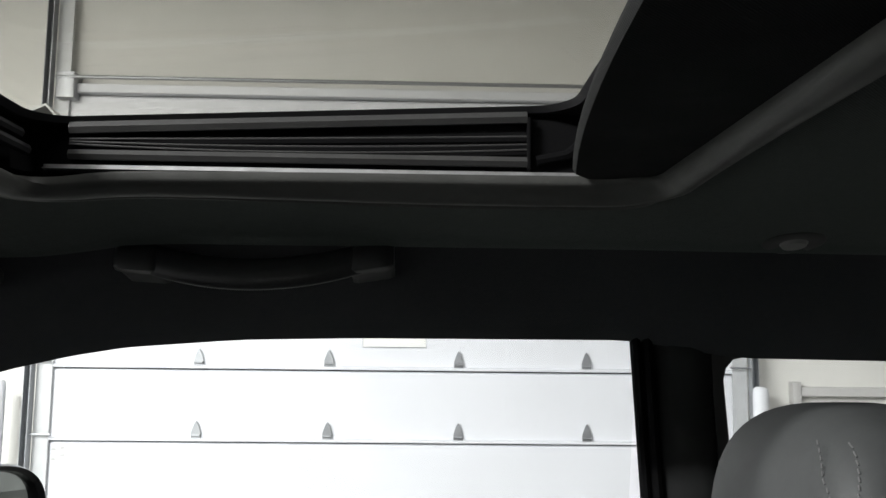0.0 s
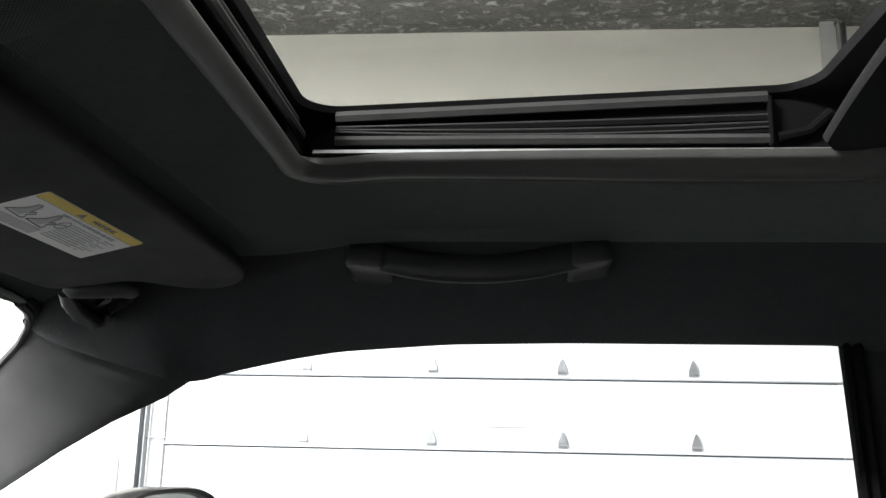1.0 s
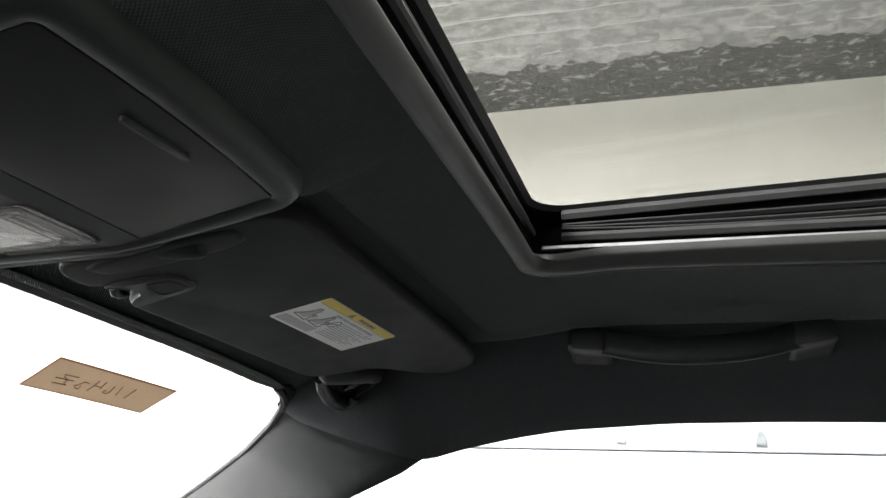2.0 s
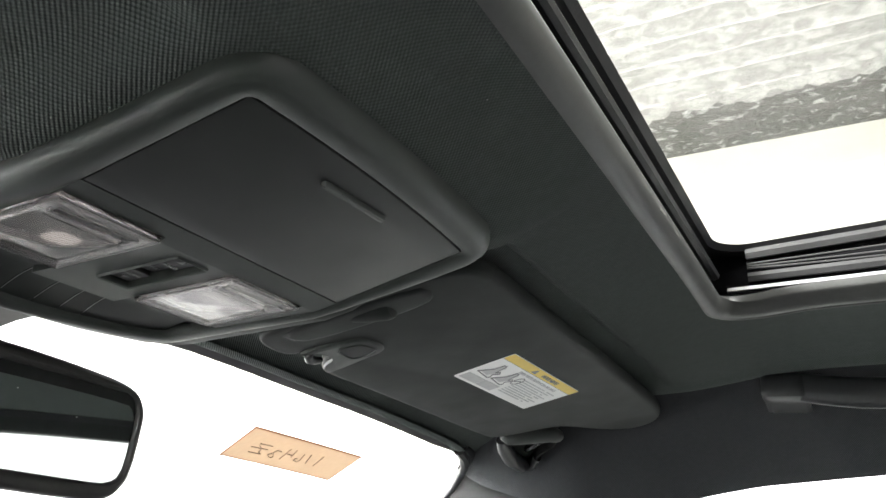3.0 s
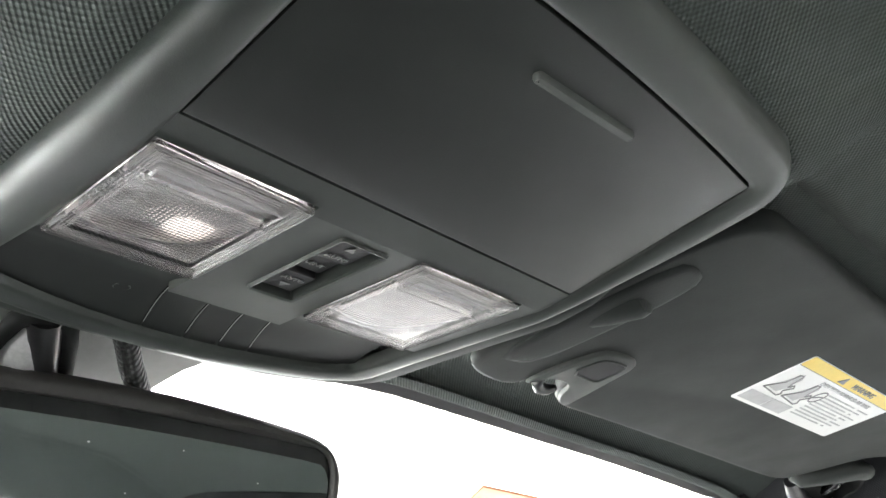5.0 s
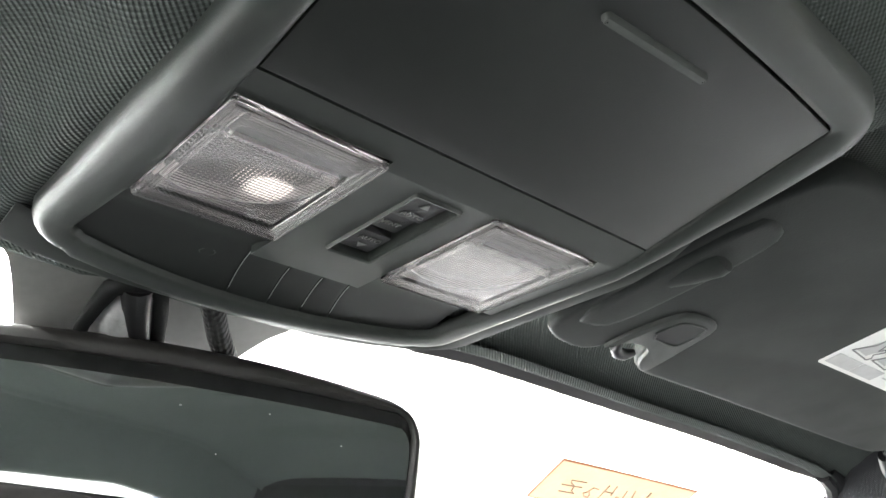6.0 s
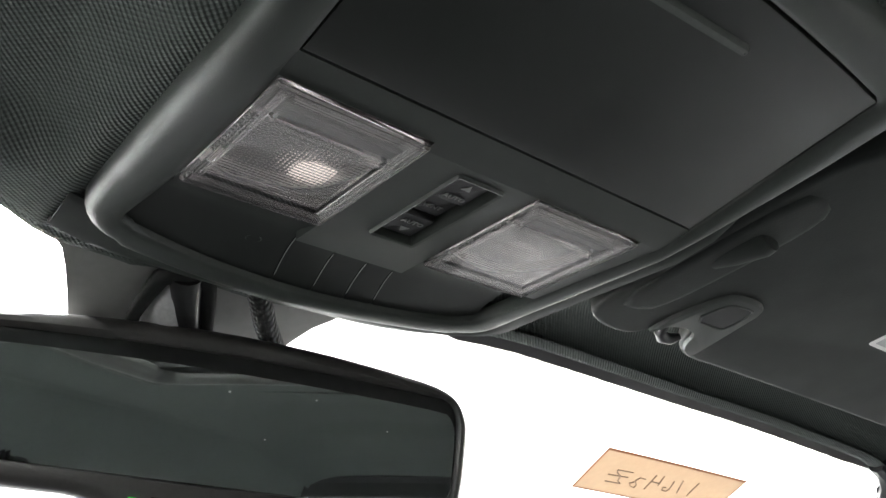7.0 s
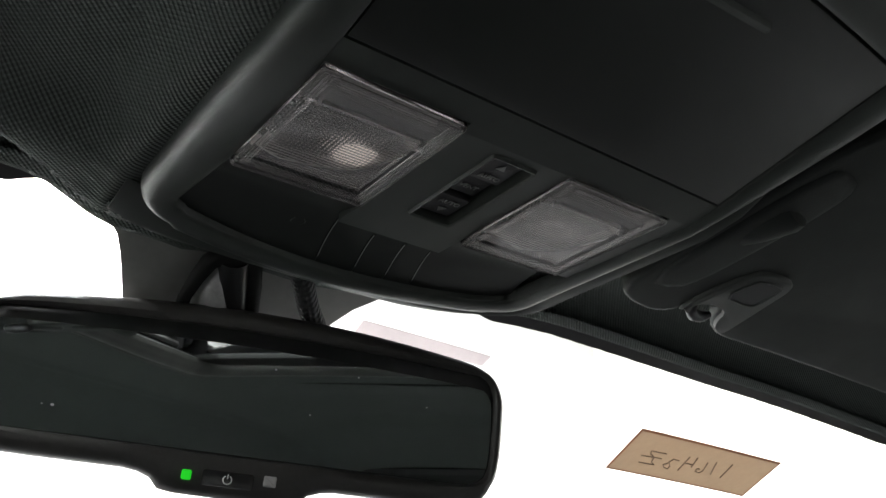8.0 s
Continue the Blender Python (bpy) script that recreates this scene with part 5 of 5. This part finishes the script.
def mirror_outline(grow=0.0, chin=True):
    pts = []
    for i in range(21):
        u = -0.106 + 0.212 * i / 20
        pts.append((u, 0.0385 - 0.0085 * (u / 0.106) ** 2))
    for i in range(1, 8):
        t = radians(75 - 75 * i / 8)
        pts.append((0.104 + 0.0209 * math.cos(t) - 0.001, 0.008 + 0.022 * math.sin(t)))
    pts += [(0.1238, 0.0), (0.1236, -0.012), (0.1224, -0.022), (0.118, -0.031), (0.110, -0.0355), (0.100, -0.0365)]
    for u in (0.08, 0.06, 0.045):
        pts.append((u, -0.0368))
    low = -0.0445 if chin else -0.0368
    pts += [(0.036, -0.0385 if chin else low), (0.030, low), (0.0, low - 0.0005), (-0.030, low), (-0.036, -0.0385 if chin else low)]
    for u in (-0.045, -0.06, -0.08):
        pts.append((u, -0.0368))
    pts += [(-0.100, -0.0365), (-0.110, -0.0355), (-0.118, -0.031), (-0.1224, -0.022), (-0.1236, -0.012), (-0.1238, 0.0)]
    for i in range(1, 8):
        t = radians(75 * i / 8)
        pts.append((-0.104 - 0.0209 * math.cos(t) + 0.001, 0.008 + 0.022 * math.sin(t)))
    return pts


OUT = [(u * 0.9914, v * 1.03) for u, v in mirror_outline()]
sc = lambda pts, k, q, dv=0.0: [(u * k, v * q + dv) for u, v in pts]

GL = []
for i in range(21):
    u = -0.108 + 0.216 * i / 20
    GL.append((u, 0.0215 - 0.0030 * (u / 0.108) ** 2))
for a, b in ((0.113, 0.0185), (0.1165, 0.0155), (0.1185, 0.011), (0.1190, 0.004), (0.1190, -0.010), (0.1185, -0.018), (0.1165, -0.0235), (0.112, -0.0268)):
    GL.append((a, b))
GL += [(u, -0.0276) for u in span(0.105, -0.105, 12)]
for a, b in ((-0.112, -0.0268), (-0.1165, -0.0235), (-0.1185, -0.018), (-0.1190, -0.010), (-0.1190, 0.004), (-0.1185, 0.011), (-0.1165, 0.0155), (-0.113, 0.0185)):
    GL.append((a, b))
GL = [(u * 0.980, v) for u, v in GL]


def even(pts, n):
    """n points spread evenly along a closed outline, from its top middle."""
    k0 = min(range(len(pts)), key=lambda i: abs(pts[i][0]) + (0 if pts[i][1] > 0 else 9))
    pts = pts[k0:] + pts[:k0]
    ang = []
    for u, v in pts:
        ang.append(math.atan2(u, v * 3.2) % (2 * math.pi))
    out = []
    for i in range(n):
        t = 2 * math.pi * i / n
        for q in range(len(pts)):
            a, b = ang[q], ang[(q + 1) % len(pts)]
            if b < a:
                b += 2 * math.pi
            for tt in (t, t + 2 * math.pi):
                if a <= tt <= b and b - a < 3:
                    f = (tt - a) / (b - a) if b > a else 0
                    p, r = pts[q], pts[(q + 1) % len(pts)]
                    out.append((p[0] + (r[0] - p[0]) * f, p[1] + (r[1] - p[1]) * f))
                    break
            else:
                continue
            break
    return out


EO, EG = even(OUT, 120), even([(u * 1.004, v if v < 0 else v * 1.34) for u, v in GL], 120)
EP = even(GL, 120)
mixo = lambda k: [(a[0] * (1 - k) + b[0] * k, a[1] * (1 - k) + b[1] * k) for a, b in zip(EO, EG)]
loops = [[(u, v, 0.0005) for u, v in EG], [(u, v, 0.0035) for u, v in mixo(0.93)], [(u, v, 0.0052) for u, v in mixo(0.7)], [(u, v, 0.0050) for u, v in mixo(0.4)], [(u, v, 0.0025) for u, v in mixo(0.12)], [(u, v, -0.0015) for u, v in EO],
         [(u, v, -0.007) for u, v in sc(EO, 1.002, 1.0)], [(u, v, -0.018) for u, v in sc(EO, 0.96, 0.9)], [(u, v, -0.030) for u, v in sc(EO, 0.8, 0.66)], [(u, v, -0.036) for u, v in sc(EO, 0.5, 0.35)]]
part("housing", framed(rings(loops, False, True), MO, MU, MV, MN), HOUSING, mir, "satin black plastic housing")
part("mirror_glass", framed(rings([[(u, v, 0.0024) for u, v in EP], [(u, v, -0.002) for u, v in EP]], True, True), MO, MU, MV, MN), MIRROR, mir, "dark tinted mirror glass", False)
bevel = lambda f: [(p[0] * (1 - f) + q[0] * f, p[1] * (1 - f) + q[1] * f, 0.0021 - 0.0007 * f * f * step(-0.005, 0.012, p[1])) for p, q in zip(EP, sc(EG, 1.002, 1.002))]
part("glass_border", framed(rings([[(u, v, 0.0021) for u, v in sc(EP, 0.99, 0.97)]] + [bevel(f) for f in (0, 0.2, 0.4, 0.6, 0.8, 1)] + [[(u, v, -0.003) for u, v in sc(EG, 1.002, 1.002)]], True, True), MO, MU, MV, MN), PIANO, mir, "black bevelled edge of the mirror glass")
for su, sv, sr in ((0.0114, 0.0130, 0.0006), (0.0500, 0.0150, 0.0004), (0.0842, 0.0057, 0.0004), (0.0301, -0.0055, 0.0004), (-0.0796, -0.0163, 0.0008), (-0.0839, -0.0163, 0.0004)):
    part("dust_speck", framed(rings([[(su + sr * math.cos(k * 1.0472), sv + sr * 0.7 * math.sin(k * 1.0472), h) for k in range(6)] for h in (0.0023, 0.0026)], True, True), MO, MU, MV, MN), GREYINK, mir, "pale dust speck", False)
chin_v = -0.0385
part("power_button", framed(plate(rrect(-0.012, 0.010, chin_v - 0.0033, chin_v + 0.0033, 0.001, 3), lambda a, b: -0.0060, 0.003, 0.0004), MO, MU, MV, -MN), GLOSS, mir, "black power button")
led = part("indicator", framed(plate(rrect(-0.0208, -0.0166, chin_v - 0.0020, chin_v + 0.0022, 0.0008, 3), lambda a, b: -0.0062, 0.003, 0.0004), MO, MU, MV, -MN), LED, mir, "lit green indicator light")
part("light_sensor", framed(plate(rrect(0.0143, 0.0198, chin_v - 0.0010, chin_v + 0.0036, 0.0005, 3), lambda a, b: -0.0058, 0.003, 0.0004), MO, MU, MV, -MN), GREYINK, mir, "small grey light sensor")
sym = [(-0.0012 + 0.0018 * math.cos(t), chin_v - 0.0002 + 0.0018 * math.sin(t), 0.00615) for t in span(2.1, 7.3, 14)]
part("power_symbol", framed(join(tube(sym, 0.00022, 5), tube([(-0.0012, chin_v + 0.0003, 0.00615), (-0.0012, chin_v + 0.0022, 0.00615)], 0.00022, 5)), MO, MU, MV, MN), PAPER, mir, "white power symbol")
part("mount", tube([(-0.5835, -0.0400, 1.3620), (-0.588, -0.0380, 1.3600), (-0.596, -0.0340, 1.3560), (-0.606, -0.0290, 1.3505), (-0.617, -0.0235, 1.3450), (-0.630, -0.0170, 1.3340)], [0.0078, 0.0075, 0.0066, 0.0060, 0.0058, 0.0060], 14), BLACK, mir, "black stem of the mirror mount")
part("mount_arm", tube([(-0.634, -0.0455, 1.3370), (-0.623, -0.0480, 1.3440), (-0.613, -0.0498, 1.3490), (-0.600, -0.0498, 1.3545), (-0.590, -0.0488, 1.3590), (-0.584, -0.0450, 1.3612), (-0.582, -0.0400, 1.3620), (-0.583, -0.0340, 1.3618), (-0.587, -0.0290, 1.3600), (-0.597, -0.0232, 1.3556), (-0.607, -0.0185, 1.3510), (-0.620, -0.0130, 1.3430)], [0.0030, 0.0030, 0.0032, 0.0036, 0.0042, 0.0048, 0.0052, 0.0050, 0.0044, 0.0036, 0.0032, 0.0030], 10), PILLAR, mir, "black arched mount clamp")
part("mount_plate", tube([(-0.594, -0.0395, 1.3640), (-0.597, -0.0388, 1.3625), (-0.604, -0.0365, 1.3590), (-0.614, -0.0335, 1.3540), (-0.630, -0.0290, 1.3450)], [0.0030, 0.0075, 0.0105, 0.0120, 0.0125], 16), DIECAST, mir, "dull metal plate of the mount")
part("cable", tube([(-0.5851, -0.0070, 1.3659), (-0.5900, -0.0014, 1.3605), (-0.5970, 0.0058, 1.3526), (-0.6040, 0.0146, 1.3448), (-0.6089, 0.0202, 1.3393)], 0.0054, 14), BRAID, mir, "black braided cable sleeve")

# ---- labels on the windshield ----
note = root("windshield_note", on_glass(-0.668, 0.398), "brown paper note with handwriting stuck outside the windshield", "paper note")
NU, NV = Vector((0.0035, 0.1675, 0)), Vector((-0.0472, 0.0100, 0))


def on_note(a, b, d):
    p = Vector((-0.6470, 0.3083, 0)) + NU * a + NV * b
    return on_glass(p.x, p.y, d)


def sheet_at(a0, a1, b0, b1, d, h):
    us, vs = span(a0, a1, 6), span(b0, b1, 3)
    return thick(lambda a, b: on_note(a, b, d), us, vs, (0, 0, h))


part("sheet", sheet_at(0.012, 0.990, 0.045, 0.965, 0.0010, 0.0004), KRAFT, note, "brown kraft paper")
for a0, a1, b0, b1 in ((0, 1, 0, 0.045), (0, 1, 0.965, 1), (0, 0.012, 0.045, 0.965), (0.990, 1, 0.045, 0.965)):
    part("border", sheet_at(a0, a1, b0, b1, 0.0010, 0.0004), KRAFTEDGE, note, "darker paper edge")
strokes = [[(0.26, 0.40), (0.16, 0.41), (0.17, 0.47), (0.21, 0.53), (0.22, 0.65), (0.25, 0.70), (0.15, 0.71)], [(0.13, 0.55), (0.26, 0.53)], [(0.37, 0.49), (0.33, 0.48), (0.32, 0.57), (0.35, 0.66), (0.35, 0.73), (0.32, 0.71), (0.30, 0.65), (0.32, 0.60)], [(0.41, 0.35), (0.42, 0.71)], [(0.46, 0.33), (0.48, 0.57)], [(0.42, 0.51), (0.48, 0.51)], [(0.55, 0.39), (0.57, 0.59), (0.56, 0.66), (0.53, 0.65), (0.52, 0.58), (0.54, 0.57)], [(0.60, 0.34), (0.64, 0.64)], [(0.71, 0.30), (0.72, 0.66)]]
for st in strokes:
    part("pen_stroke", tube([on_note(a, b, 0.0013) for a, b in st], 0.00048, 5), PEN, note, "", True)
decal = part("windshield_decal", thick(lambda y, k: on_glass(-0.617 - 0.009 * k - 0.03 * (y - 0.05), y, 0.001), span(0.050, 0.142, 8), [0, 0.5, 1], (0, 0, 0.0005)), FAINT, None, "pale strip decal on the windshield glass", True, "", "decal")

# ---- passenger seat ----
seat = root("passenger_seat", (0.30, 0.375, 0.5), "black leather passenger seat with a stitched headrest", "car seat")


def pillow(x0, x1, y0, y1, z0, z1, p=4.0, n=20, lean=0.0, flat=0.0):
    cx, cy, cz = (x0 + x1) / 2, (y0 + y1) / 2, (z0 + z1) / 2
    loops = []
    for i in range(n + 1):
        t = math.pi * (i / n - 0.5)
        s, c = math.sin(t), math.cos(t)
        h = math.copysign(abs(s) ** (2 / p), s)
        w = abs(c) ** (2 / p)
        lp = []
        for j in range(2 * n):
            a = math.pi * j / n
            q = 2 / (flat or p)
            lp.append((cx + (x1 - x0) / 2 * w * math.copysign(abs(math.cos(a)) ** q, math.cos(a)) + lean * h, cy + (y1 - y0) / 2 * w * math.copysign(abs(math.sin(a)) ** q, math.sin(a)), cz + (z1 - z0) / 2 * h))
        loops.append(lp)
    return rings(loops[1:-1], True, True)


rest = part("headrest", pillow(0.234, 0.385, 0.268, 0.505, 1.075, 1.286, 3.0, 28, 0.010, 5.5), LEATHER, seat, "padded black leather headrest")


def side_y(x, z):
    """The inner side face of the headrest at x, z."""
    h = (z - 1.1805) / 0.1055
    w = (1 - abs(h) ** 3.0) ** (1 / 3.0)
    u = min(abs(x - 0.010 * h - 0.3095) / (0.0755 * w), 0.97)
    return 0.3865 - 0.1185 * w * (1 - u ** 5.5) ** (1 / 5.5)


for dx, slant in ((0.0, 0.17), (0.0115, 0.35)):
    for i in range(20):
        z = 1.186 + 0.0042 * i
        x = 0.2505 + dx + slant * (z - 1.255)
        part("stitch", tube([(x, side_y(x, z) - 0.0004, z), (x + 0.0005, side_y(x + 0.0005, z + 0.0026) - 0.0004, z + 0.0026)], 0.0006, 5), THREAD, rest)
part("seat_back", pillow(0.22, 0.36, 0.13, 0.62, 0.45, 1.04, 4.5, 18, 0.03), LEATHER, seat, "black leather seat back")
part("cushion", pillow(-0.28, 0.28, 0.13, 0.62, 0.28, 0.52, 4.5, 16), LEATHER, seat, "black leather seat cushion")
for y in (0.33, 0.43):
    part("post", tube([(0.285, y, 0.98), (0.285, y, 1.10)], 0.006, 10), ALU, seat, "metal headrest post")

# ---- door mirror outside the passenger window ----
dm = root("door_mirror", (-0.62, 0.95, 1.06), "black door mirror outside the passenger window", "door mirror")
DN = Vector((0.93, -0.36, 0.0)).normalized()
DU = Vector((0.36, 0.93, 0)).normalized()
DV = Vector((0, 0, 1))
DO = Vector((-0.565, 0.955, 1.075))
egg = [(0.118 * math.copysign(abs(math.cos(t)) ** 0.75, math.cos(t)), 0.082 * math.copysign(abs(math.sin(t)) ** 0.75, math.sin(t))) for t in span(0, 2 * math.pi * 39 / 40, 39)]
loops = [[(u * k, v * k, w) for u, v in egg] for k, w in ((0.86, -0.012), (0.9, 0.002), (0.97, 0.006), (1.0, -0.002), (0.98, -0.04), (0.85, -0.085), (0.5, -0.115))]
part("housing", framed(rings(loops, False, True), DO, DU, DV, DN), GLOSS, dm, "black housing")
part("mirror_glass", framed(rings([[(u * 0.88, v * 0.88, w) for u, v in egg] for w in (-0.008, -0.014)], True, True), DO, DU, DV, DN), MIRROR, dm, "silver mirror glass", False)
part("foot", tube([(-0.64, 0.80, 0.99), (-0.63, 0.86, 1.01), (-0.62, 0.92, 1.02)], [0.03, 0.028, 0.03], 12), GLOSS, dm, "black mirror foot")
